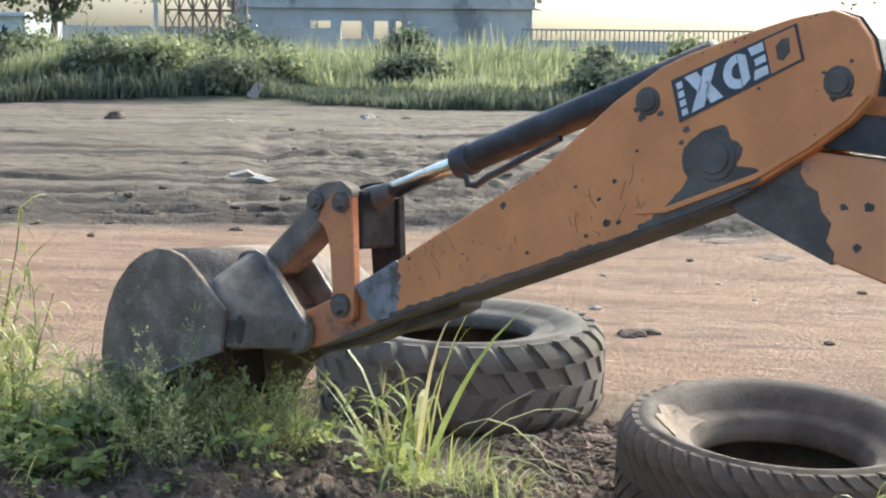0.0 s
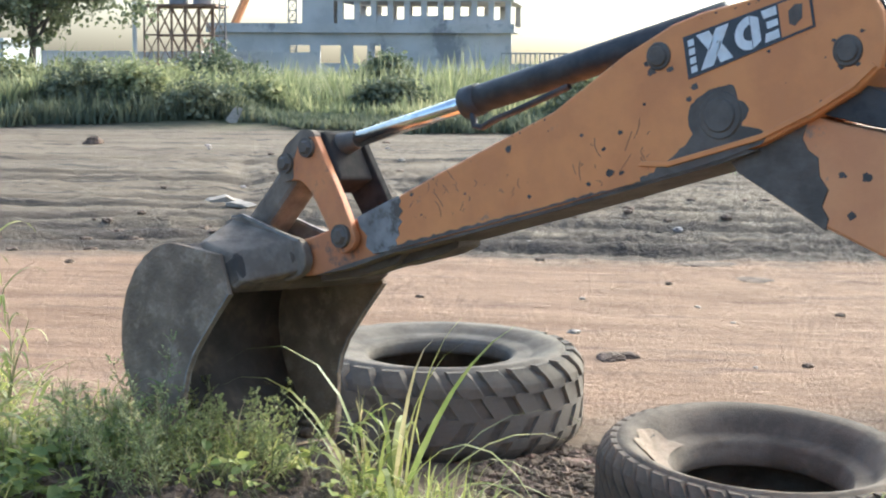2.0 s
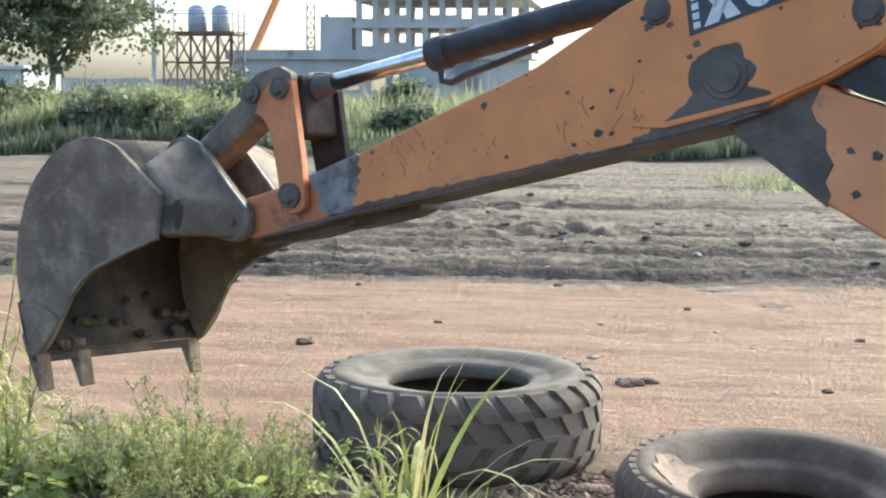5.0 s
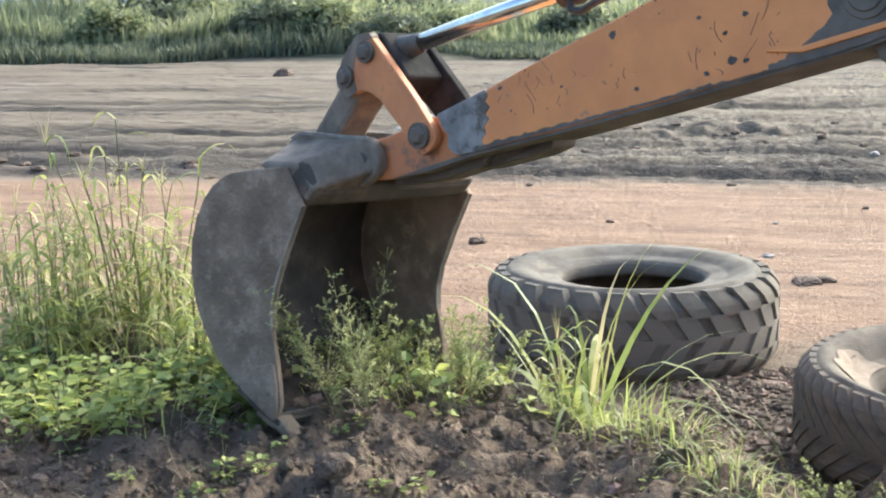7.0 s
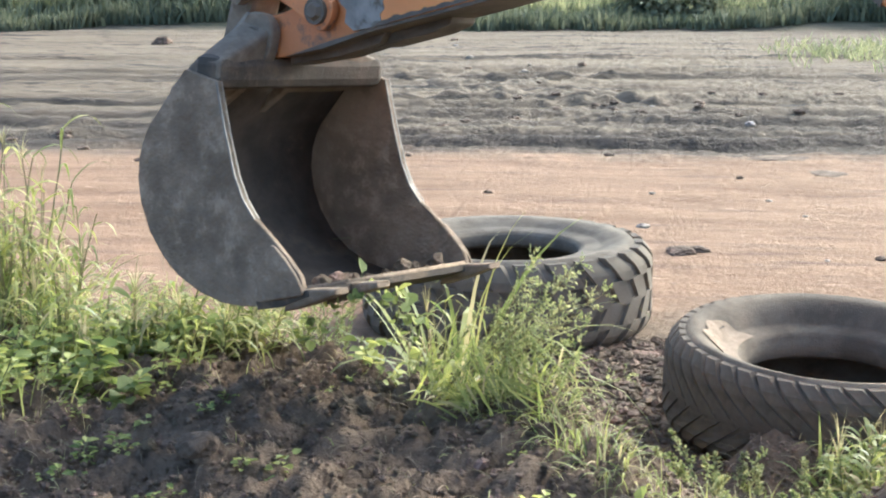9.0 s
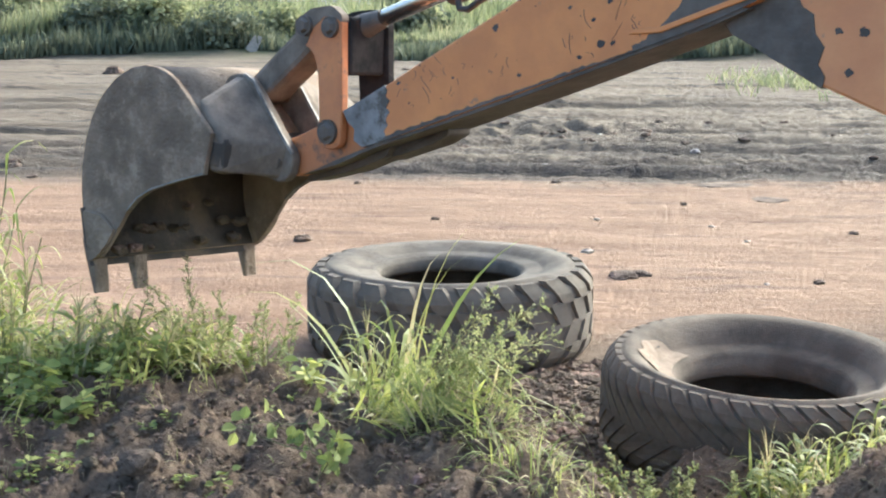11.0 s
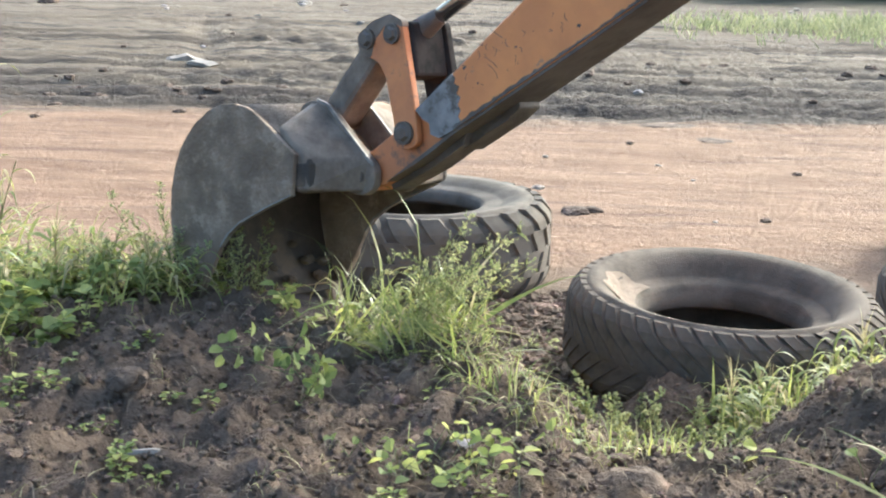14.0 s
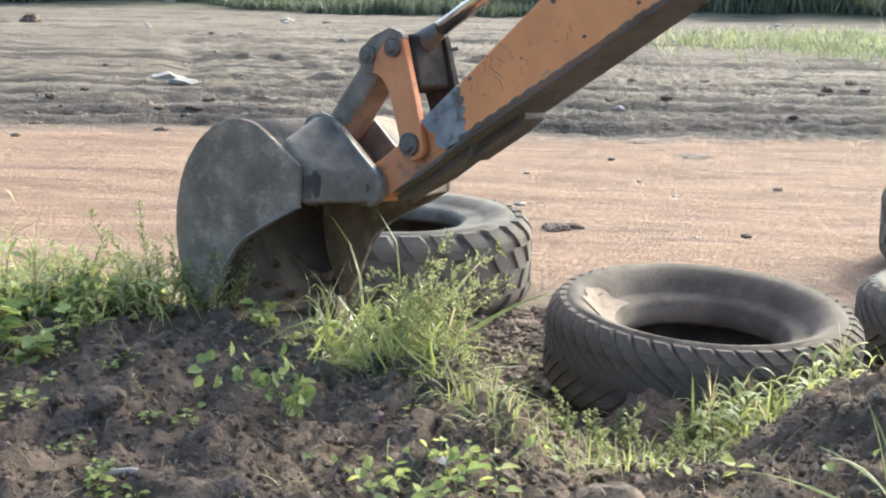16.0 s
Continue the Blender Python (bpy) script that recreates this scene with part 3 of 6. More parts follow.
    # decal
    decal = part("decal", (lambda b: (plate(b, [(1.404, 0.228), (1.804, 0.282), (1.806, 0.380), (1.405, 0.347)], -0.0030, 0.0, 0), b)[1])(bmesh.new()), M_DECAL, dip, "black and white sticker with plain shapes")
    u0, ux, vx = Vector((1.404, 0.228)), Vector((0.400, 0.054)), Vector((0.001, 0.119))

    def quad(b, pts, y):
        b.faces.new([b.verts.new((u0.x + ux.x * u + vx.x * v, y, u0.y + ux.y * u + (0.119 - 0.021 * u) * v)) for u, v in pts])
    bm = bmesh.new()
    quad(bm, [(0.755, 0.06), (0.985, 0.06), (0.985, 0.94), (0.755, 0.94)], -0.0042)
    part("badge", bm, M_ORANGE, dip, "orange badge")
    ring = lambda r0, r1, a0, a1, n, cx, cy, sx: [(cx + sx * r * math.cos(a), cy + r * math.sin(a)) for r, ks in ((r1, range(n + 1)), (r0, range(n, -1, -1))) for a in (radians(a0 + (a1 - a0) * k / n) for k in ks)]
    bars = [[(0.035, 0.10 + 0.21 * k), (0.085, 0.10 + 0.21 * k), (0.085, 0.25 + 0.21 * k), (0.035, 0.25 + 0.21 * k)] for k in range(4)]
    for shape in ([(0.11, 0.08), (0.215, 0.08), (0.375, 0.93), (0.27, 0.93)], [(0.11, 0.93), (0.215, 0.93), (0.245, 0.70), (0.20, 0.42)], [(0.245, 0.36), (0.285, 0.62), (0.375, 0.08), (0.27, 0.08)],
                  [(0.535, 0.08), (0.60, 0.20), (0.60, 0.80), (0.535, 0.92)], ring(0.20, 0.42, 90, 270, 12, 0.53, 0.50, 0.30),
                  [(0.625, 0.10), (0.74, 0.10), (0.74, 0.32), (0.64, 0.32)], [(0.655, 0.42), (0.74, 0.42), (0.74, 0.60), (0.655, 0.60)], [(0.64, 0.70), (0.74, 0.70), (0.74, 0.92), (0.625, 0.92)], *bars):
        bm = bmesh.new()
        quad(bm, shape, -0.0042)
        part("mark", bm, M_WHITE, dip)
    bm = bmesh.new()
    quad(bm, [(0.82, 0.34), (0.86, 0.22), (0.92, 0.36), (0.935, 0.72), (0.88, 0.78), (0.825, 0.66)], -0.0050)
    part("mark", bm, M_DARK, dip)
    # bucket cylinder on the dipper's back
    bm = bmesh.new()
    rod(bm, (-0.985, 0, 0), (0.0, 0, 0), 0.046, seg=28)
    rod(bm, (-0.992, 0, 0), (-0.925, 0, 0), 0.052, seg=28)
    bmesh.ops.bevel(bm, geom=[e for e in bm.edges if e.calc_face_angle(0) > 1], offset=0.004, segments=2, affect="EDGES")
    part("cylinder_barrel", bm, M_HOSE, hoe, "black hydraulic cylinder", True)
    bm = bmesh.new()
    tube(bm, [(0.55, 0.09, 0.312), (0.555, 0.085, 0.268), (0.59, 0.08, 0.256), (0.65, 0.07, 0.268), (0.75, 0.07, 0.280), (0.95, 0.07, 0.31)], 0.011)
    part("hose_pipe", bm, M_HOSE, hoe, "dark steel pipe")
    # boom
    boom = part("boom", (lambda b: (plate(b, [(x - PIVOT[0], z - PIVOT[1]) for x, z in [(1.40, 0.16), (1.45, 0.04), (1.492, -0.045), (1.72, -0.247), (2.0, -0.445), (2.21, -0.592), (2.6, -0.84), (3.1, -1.05), (3.25, -0.95), (3.25, -0.7),
                                                                           (2.9, -0.46), (2.6, -0.335), (2.32, -0.212), (2.23, -0.174), (2.02, -0.078), (1.78, 0.030), (1.69, 0.085), (1.62, 0.20), (1.52, 0.24)]], 0.035, ARM_W - 0.035, 0.008), b)[1])(bmesh.new()), M_PALE, hoe, "faded orange boom with dark worn end")
    sub = lambda x, z: (x - PIVOT[0], z - PIVOT[1])
    bm = bmesh.new()
    plate(bm, [sub(*p) for p in [(1.44, 0.06), (1.492, -0.051), (1.60, -0.147), (1.72, -0.253), (1.735, -0.225), (1.722, -0.19), (1.748, -0.15), (1.73, -0.11), (1.735, -0.06), (1.71, -0.035), (1.70, 0.0), (1.73, 0.05), (1.69, 0.091), (1.60, 0.19)]], 0.031, ARM_W - 0.031, 0.002)
    part("worn_end", bm, M_DARK, boom, "dark greasy boom end")
    bm = bmesh.new()
    pin(bm, *sub(2.125, -0.352), 0.022, 0.2, 0.040)
    part("pivot_pin", bm, M_DARK, boom)
    bm = bmesh.new()
    dv = lambda u, v: (2.19 + 0.33 * u + 0.035 * v - PIVOT[0], -0.475 - 0.155 * u + 0.215 * v - PIVOT[1])
    plate(bm, rounded([dv(0, 0), dv(1, 0), dv(1, 1), dv(0, 1)], 0.03), 0.030, 0.036, 0)
    bd = part("decal", bm, M_DECAL, boom, "large black sticker with plain shapes")
    for shp, mt in (([(0.12, 0.10), (0.95, 0.10), (0.95, 0.92), (0.12, 0.92)], M_WHITE), ([(0.17, 0.15), (0.91, 0.15), (0.91, 0.87), (0.17, 0.87)], M_DECAL),
                    ([(0.25, 0.42), (0.25, 0.28), (0.33, 0.20), (0.62, 0.20), (0.70, 0.28), (0.70, 0.80), (0.55, 0.80), (0.55, 0.34), (0.40, 0.34), (0.40, 0.42)], M_WHITE), ([(0.25, 0.56), (0.46, 0.56), (0.46, 0.80), (0.25, 0.80)], M_ORANGE)):
        bm = bmesh.new()
        y = 0.0285 - (0.0015 if mt != M_WHITE or len(shp) > 4 else 0) - (0.0015 if len(shp) > 4 or mt == M_ORANGE else 0)
        bm.faces.new([bm.verts.new((x, y, z)) for x, z in (dv(*p) for p in shp)])
        part("mark", bm, mt, boom)
    bm = bmesh.new()
    rnd = random.Random(19)
    for u, w, q in ((2.00, -0.265, 0.030), (2.03, -0.285, 0.022), (1.90, -0.30, 0.012), (1.86, -0.14, 0.016), (2.05, -0.40, 0.010), (1.93, -0.20, 0.008), (1.80, -0.23, 0.014), (1.795, -0.12, 0.012), (2.16, -0.50, 0.008)):
        bm.faces.new([bm.verts.new((u - PIVOT[0] + q * rnd.uniform(0.6, 1.2) * math.cos(a), 0.0335, w - PIVOT[1] + q * rnd.uniform(0.5, 1.0) * math.sin(a))) for a in (k * 0.45 for k in range(14))])
    part("paint_wear", bm, M_BARK, boom, "dark paint chips")["kind"] = "stuff"
    bm = bmesh.new()
    tube(bm, [(sub(1.78, 0.10)[0], 0.10, sub(0, 0.10)[1]), (0.50, 0.10, -0.05), (0.70, 0.10, -0.16), (0.95, 0.1, -0.24), (1.3, 0.1, -0.42)], 0.012)
    part("hose", bm, M_RAILS, boom, "grey hydraulic hose")
    bm = bmesh.new()
    rod(bm, (0.40, 0.12, 0.08), (1.55, 0.12, -0.40), 0.055, seg=20)
    rod(bm, (0.30, 0.12, 0.14), (0.42, 0.12, 0.092), 0.035, seg=16)
    part("dipper_ram", bm, M_HOSE, boom, "black hydraulic ram", True)
    # Added black plate that keeps the boom's sunlit top face dark.
    bm = bmesh.new()
    plate(bm, [sub(*p) for p in [(1.55, 0.245), (1.63, 0.205), (1.70, 0.092), (1.79, 0.038), (2.03, -0.070), (2.33, -0.204), (2.33, -0.16), (2.05, 0.0), (1.85, 0.13), (1.72, 0.26)]], 0.03, ARM_W - 0.03, 0.004)
    part("hose_cover", bm, M_HOSE, boom, "black plate added along the boom to darken its lit top")
    # links
    bm = bmesh.new()
    box(bm, -0.050, 0.058, 0.028, ARM_W - 0.028, 0.185, 0.375, 0.012)
    lk = part("bucket_link", bm, M_LINK_BLACK, hoe, "dark steel link block")
    ta, la = math.pi / 2, math.pi / 2 + LINK_A
    T, Lp = (0.0, LINK_L), (LINK_R * math.cos(la), LINK_R * math.sin(la))
    shape = rounded([(0.052, -0.045), (0.056, 0.10), (0.050, 0.26), (0.046, 0.375), (0.0, 0.405), (-0.09, 0.395), (-0.165, 0.355), (-0.16, 0.295), (-0.085, 0.262), (-0.058, 0.20), (-0.046, 0.05), (-0.048, -0.045), (0, -0.06)], 0.03)
    for y0, y1 in ((-0.004, 0.026), (ARM_W - 0.026, ARM_W + 0.004)):
        bm = bmesh.new()
        plate(bm, shape if y0 < 0 else [(x * 1.25 + 0.008, z) for x, z in shape], y0, y1, 0.004)
        link = part("link_plate", bm, M_WEATHERED if y0 < 0 else M_LINK_BLACK, lk, "orange link plate" if y0 < 0 else "dark link plate")
        bm = bmesh.new()
        if y0 < 0:
            plate(bm, rounded([(0.05, 0.352), (0.047, 0.379), (0.0, 0.409), (-0.09, 0.399), (-0.167, 0.358), (-0.162, 0.292), (-0.112, 0.276), (-0.088, 0.33), (-0.03, 0.374), (0.02, 0.368)], 0.012), y0 - 0.002, y1, 0.001)
            part("worn_top", bm, M_STEEL, lk, "paint worn to steel")
    for x, z, r in ((0, 0, 0.040), (T[0], T[1], 0.034), (Lp[0], Lp[1], 0.034)):
        bm = bmesh.new()
        pin(bm, x, z, -0.018, ARM_W + 0.018, r, 0.8)
        part("link_pin", bm, M_DARK, lk)
    # piston rod and push rod
    bm = bmesh.new()
    rod(bm, (0, 0, 0), (1.0, 0, 0), 0.0275, seg=24)
    part("piston_rod", bm, M_CHROME, hoe, "bright chrome piston rod", True)
    bm = bmesh.new()
    box(bm, -0.05, 0.06, -0.035, 0.035, -0.04, 0.04, 0.02)
    rod(bm, (0.05, 0, 0), (0.13, 0, 0), 0.042, 0.03, seg=20)
    part("rod_eye", bm, M_DARK, hoe)
    bm = bmesh.new()
    plate(bm, rounded([(-0.05, -0.042), (0.0, -0.05), (PUSH, -0.05), (PUSH + 0.05, 0), (PUSH, 0.05), (0.0, 0.05), (-0.05, 0.04)], 0.03), 0.045, ARM_W - 0.045, 0.02)
    part("push_rod", bm, M_STEEL, hoe, "worn steel push link")
    bucket(hoe)
    return hoe


BUCKET_OUT = [(-0.100, 0.082), (-0.195, 0.158), (-0.290, 0.232), (-0.335, 0.254), (-0.390, 0.268), (-0.455, 0.270), (-0.530, 0.252), (-0.610, 0.208), (-0.680, 0.142), (-0.730, 0.062), (-0.762, -0.030), (-0.776, -0.130),
              (-0.770, -0.220), (-0.752, -0.310), (-0.722, -0.390), (-0.685, -0.455)]
BUCKET_EDGE = [(-0.640, -0.435), (-0.598, -0.385), (-0.556, -0.325), (-0.505, -0.245), (-0.455, -0.195), (-0.390, -0.155), (-0.260, -0.105), (-0.123, -0.060)]
BUCKET_Y = (-0.218, 0.565)


def bucket(hoe):
    y0, y1 = BUCKET_Y
    t = 0.016
    # shell
    bm = bmesh.new()
    n = len(BUCKET_OUT)
    ctr = Vector((-0.45, 0.0))
    rows = []
    for s in (0, 1):
        for y in (y0 + 0.003, y1 - 0.003):
            row = []
            for i, p in enumerate(BUCKET_OUT):
                p = Vector(p)
                tg = Vector(BUCKET_OUT[min(i + 1, n - 1)]) - Vector(BUCKET_OUT[max(i - 1, 0)])
                nn = Vector((tg.y, -tg.x)).normalized()
                if nn.dot(ctr - p) < 0:
                    nn = -nn
                k = p + nn * (0.004 + t * s)
                row.append(bm.verts.new((k.x, y, k.y)))
            rows.append(row)
    o0, o1, i0, i1 = rows
    for i in range(n - 1):
        bm.faces.new((o0[i], o0[i + 1], o1[i + 1], o1[i]))
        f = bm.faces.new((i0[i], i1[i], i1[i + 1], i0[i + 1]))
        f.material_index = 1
    for a, c in ((o0, i0), (o1, i1)):
        for i in range(n - 1):
            bm.faces.new((a[i], c[i], c[i + 1], a[i + 1]))
    for i in (0, n - 1):
        bm.faces.new((o0[i], o1[i], i1[i], i0[i]))
    bmesh.ops.recalc_face_normals(bm, faces=bm.faces)
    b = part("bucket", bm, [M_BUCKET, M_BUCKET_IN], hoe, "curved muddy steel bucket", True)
    for a, z in ((y0, y0 + 0.02), (y1 - 0.02, y1)):
        bm = bmesh.new()
        plate(bm, BUCKET_OUT + BUCKET_EDGE, a, z, 0.004)
        side = part("side_plate", bm, M_BUCKET, b, "muddy steel side plate")
        # Strip along the opening edge that paints in its sunlit line.
        bm = bmesh.new()
        inner = [(x - 0.004, z2 + 0.005) for x, z2 in BUCKET_EDGE[:2:-1]]
        pts = BUCKET_EDGE[3:] + inner
        plate(bm, pts, a - 0.002, z + 0.002, 0.0)
        part("worn_edge", bm, M_LIT_EDGE, b, "rubbed edge with its thin line of sunlight put into the colour")
    # cross tube, in the shade-darkened inside steel, and hinge brackets
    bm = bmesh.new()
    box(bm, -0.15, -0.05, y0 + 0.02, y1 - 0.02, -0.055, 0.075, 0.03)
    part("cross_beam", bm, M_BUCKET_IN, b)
    a = radians(BUCKET_REST)
    bk = (CRANK * math.cos(a), CRANK * math.sin(a))
    shape = rounded([(0.075, -0.045), (0.085, 0.03), (0.02, 0.085), (-0.13, 0.245), (-0.20, 0.275), (-0.265, 0.255), (-0.28, 0.215), (-0.13, 0.02), (-0.06, -0.06), (0.03, -0.075)], 0.04)
    for q0, q1 in ((-0.012, 0.028), (ARM_W - 0.028, ARM_W + 0.012)):
        bm = bmesh.new()
        plate(bm, shape, q0, q1, 0.006)
        br = part("hinge_bracket", bm, M_STEEL, b, "worn steel hinge bracket")
        # Strip on the bracket's upper edge that paints in its sunlit line.
        bm = bmesh.new()
        plate(bm, [(0.078, 0.038), (0.022, 0.093), (-0.128, 0.253), (-0.18, 0.274), (-0.182, 0.268), (-0.132, 0.243), (0.016, 0.083), (0.072, 0.03)], q0 - 0.002, q0 + 0.008, 0)
        part("worn_edge", bm, M_LIT_EDGE, b, "rubbed edge with its thin line of sunlight put into the colour")
    for ya, yb in ((-0.002, y0 + 0.022), (ARM_W + 0.002, y1 - 0.022)):
        bm = bmesh.new()
        hull = [(-0.225, ya, 0.262), (-0.175, ya, 0.262), (0.055, ya, 0.055), (0.03, ya, -0.06), (-0.13, ya, -0.03),
                (-0.20, yb, 0.178), (-0.165, yb, 0.165), (-0.07, yb, 0.062), (-0.065, yb, -0.045), (-0.12, yb, -0.045)]
        bmesh.ops.convex_hull(bm, input=[bm.verts.new(p) for p in hull])
        bmesh.ops.recalc_face_normals(bm, faces=bm.faces)
        bmesh.ops.bevel(bm, geom=[e for e in bm.edges if e.calc_face_angle(0) > 0.4], offset=0.012, segments=3, affect="EDGES", profile=0.5)
        part("gusset", bm, M_STEEL, b, "worn cast steel gusset of the hinge")
    for x, z in ((0, 0), bk):
        bm = bmesh.new()
        pin(bm, x, z, -0.028, ARM_W + 0.028, 0.036, 0.8)
        part("bucket_pin", bm, M_DARK, b)
    # lip and teeth
    bm = bmesh.new()
    lip = [(-0.768, -0.28), (-0.742, -0.37), (-0.690, -0.480), (-0.672, -0.474), (-0.716, -0.36), (-0.744, -0.27)]
    plate(bm, lip, y0 - 0.004, y1 + 0.004, 0.003)
    part("cutting_edge", bm, M_BUCKET_IN, b, "worn cutting edge")
    for k in (0, 1, 4):
        y = y0 + 0.03 + k * (y1 - y0 - 0.06) / 4
        bm = bmesh.new()
        plate(bm, [(-0.755, -0.38), (-0.728, -0.45), (-0.668, -0.575), (-0.652, -0.570), (-0.676, -0.45), (-0.700, -0.39)], y - 0.032, y + 0.032, 0.008)
        part("tooth", bm, M_BUCKET, b, "blunt steel tooth")
    # side cutters
    for a0, a1 in ((y0 - 0.014, y0), (y1, y1 + 0.014)):
        bm = bmesh.new()
        plate(bm, rounded([(-0.745, -0.28), (-0.69, -0.465), (-0.645, -0.435), (-0.60, -0.385), (-0.56, -0.325), (-0.64, -0.28)], 0.02), a0, a1, 0.004)
        part("side_cutter", bm, M_BUCKET, b)
    # torn grass caught on the bucket's back
    st = Sheaf()
    random.seed(52)
    for k in range(26):
        i = random.choice((7, 8, 8, 9, 10, 11))
        p = BUCKET_OUT[i]
        st.blade((p[0] + 0.004, random.uniform(y0, y0 + 0.2), p[1]), (-0.8, random.uniform(-0.5, 0.3), random.uniform(-1.0, 0.5)), random.uniform(0.03, 0.11), 0.004, 2.0, 5)
    st.build("clinging_grass", M_ROOT, b)
    # clinging mud inside and along the lip
    bm = bmesh.new()
    rnd = random.Random(12)
    for k in range(26):
        y = rnd.uniform(y0 + 0.03, y1 - 0.03)
        i = rnd.choice((13, 14, 14, 15))
        p = Vector(BUCKET_OUT[i]).lerp(Vector((-0.5, -0.05)), rnd.uniform(0.06, 0.12))
        r = rnd.uniform(0.01, 0.026)
        v = bmesh.ops.create_icosphere(bm, subdivisions=2, radius=r, matrix=Matrix.Translation((p.x, y, p.y)) @ Matrix.Diagonal((1, 1.3, 0.8, 1)))["verts"]
        for x in v:
            x.co += x.co.normalized() * 0 + Vector([rnd.uniform(-1, 1) * r * 0.22 for _ in range(3)])
    part("clinging_mud", bm, M_SOIL, b, "lumps of clinging mud")["kind"] = "stuff"


HOE = backhoe()


# ---- tyres ----
def tyre(name, m, r, r_in, w, material, label, lugs=26, lug_h=0.035, lug_w=0.07, slant=0.5, dish=0.0, group="discarded tyres", rows=2):
    """A tyre lying on its side: sidewalls, hollow inside, tread lugs in two slanted rows."""
    e = thing(name, m, label, "tyre", group)
    bm = bmesh.new()
    rr = r - lug_h * 0.8
    prof = [(r_in, 0.10 * w), (r_in + 0.012, 0.045 * w), (r_in + 0.03, 0.05 * w), (r_in + (rr - r_in) * 0.28, -0.005 * w), (r_in + (rr - r_in) * 0.55, 0.0 * w), (r_in + (rr - r_in) * 0.82, 0.06 * w), (rr - 0.012, 0.13 * w), (rr, 0.20 * w),
            (rr + 0.004, 0.5 * w)]
    prof = prof + [(a, w - b) for a, b in prof[-2::-1]]
    if dish:
        k = rr - r_in
        prof[-5:] = [(r_in + k * 0.74, w), (r_in + k * 0.56, w - dish * 0.12), (r_in + k * 0.40, w - dish * 0.40), (r_in + k * 0.33, w - dish * 0.66), (r_in + k * 0.30, w - dish * 0.72), (r_in + k * 0.10, w - dish * 0.80), (r_in + 0.016, w - dish * 0.95), (r_in + 0.008, w - dish * 1.1), (r_in, w - dish * 1.2)]
    inside = [(r_in, 0.90 * w - dish * 1.2), (r_in + 0.012, 0.86 * w - dish * 1.2), (r_in + (rr - r_in) * 0.5, 0.93 * w - dish * 0.45), (rr - 0.07, 0.82 * w), (rr - 0.045, 0.5 * w), (rr - 0.07, 0.18 * w), (r_in + (rr - r_in) * 0.5, 0.07 * w), (r_in + 0.012, 0.14 * w)]
    prof = prof + inside
    seg = 96
    rings = []
    for k in range(seg):
        a = 2 * math.pi * k / seg
        rings.append([bm.verts.new((p * math.cos(a), p * math.sin(a), q)) for p, q in prof])
    n = len(prof)
    for k in range(seg):
        A, B = rings[k], rings[(k + 1) % seg]
        for i in range(n):
            bm.faces.new((A[i], B[i], B[(i + 1) % n], A[(i + 1) % n]))
    bmesh.ops.recalc_face_normals(bm, faces=bm.faces)
    part("casing", bm, material, e, "", True)
    # bead ring lines
    bm = bmesh.new()
    rad, z = (r_in + 0.010, 0.10 * w) if dish else (r_in + (rr - r_in) * 0.30, 0.985 * w + 0.012)
    tube(bm, [(rad * math.cos(2 * math.pi * k / 72), rad * math.sin(2 * math.pi * k / 72), z) for k in range(73)], 0.012 if dish else 0.006, 6)
    part("sidewall_rib", bm, material, e)
    # lugs
    bands = [(0.03, 0.53, 0), (0.47, 0.97, 1)] if rows == 2 else [(0.02, 0.27, 0), (0.255, 0.52, 0), (0.48, 0.745, 1), (0.73, 0.98, 1)]
    for band, (a0, a1, side) in enumerate(bands):
        bm = bmesh.new()
        vs, steps = [], 5
        for q in range(steps + 1):
            f = q / steps
            z = w * (a0 + (a1 - a0) * f)
            edge = abs(z / w - 0.5) * 2
            drop = 0.06 * (max(0, edge - 0.60) / 0.40) ** 1.6
            ang = slant * (z / w if side == 0 else 1 - z / w) * 0.60 / r
            hw = lug_w / 2 / r * (1.0 if 0 < q < steps else 0.88)
            ro, ri = r - drop, r - lug_h - drop - 0.016
            vs.append([bm.verts.new((rad * math.cos(ang + k * hw), rad * math.sin(ang + k * hw), z)) for rad, k in ((ri, -1.12), (ro, -0.86), (ro, 0.86), (ri, 1.12))])
        for a, b in zip(vs, vs[1:]):
            for k in range(3):
                bm.faces.new((a[k], b[k], b[k + 1], a[k + 1]))
        bm.faces.new(vs[0])
        bm.faces.new(vs[-1][::-1])
        bmesh.ops.recalc_face_normals(bm, faces=bm.faces)
        lug = part("tread_lug", bm, material, e)
        for n in range(lugs):
            c = lug
            if n:
                c = lug.copy()
                scene.collection.objects.link(c)
                c.parent = e
            c.matrix_basis = Matrix.Rotation(2 * math.pi * (n + 0.5 * (band % 2)) / lugs, 4, "Z")
    return e


TYRE_A = tyre("tyre", pose(-0.512, 7.32, -0.02, 1.0, 0, 10), 0.70, 0.345, 0.44, M_RUBBER, "large dusty black tractor tyre lying on bare earth", 27, 0.020, 0.118, 0.50, 0.05, rows=4)
TYRE_B = tyre("tyre", pose(0.885, 5.66, 0.0, 5.0, -1.0, 40), 0.61, 0.315, 0.38, M_RUBBER_DUSTY, "dusty black lorry tyre lying beside the soil bank", 46, 0.011, 0.072, 0.8, 0.125)


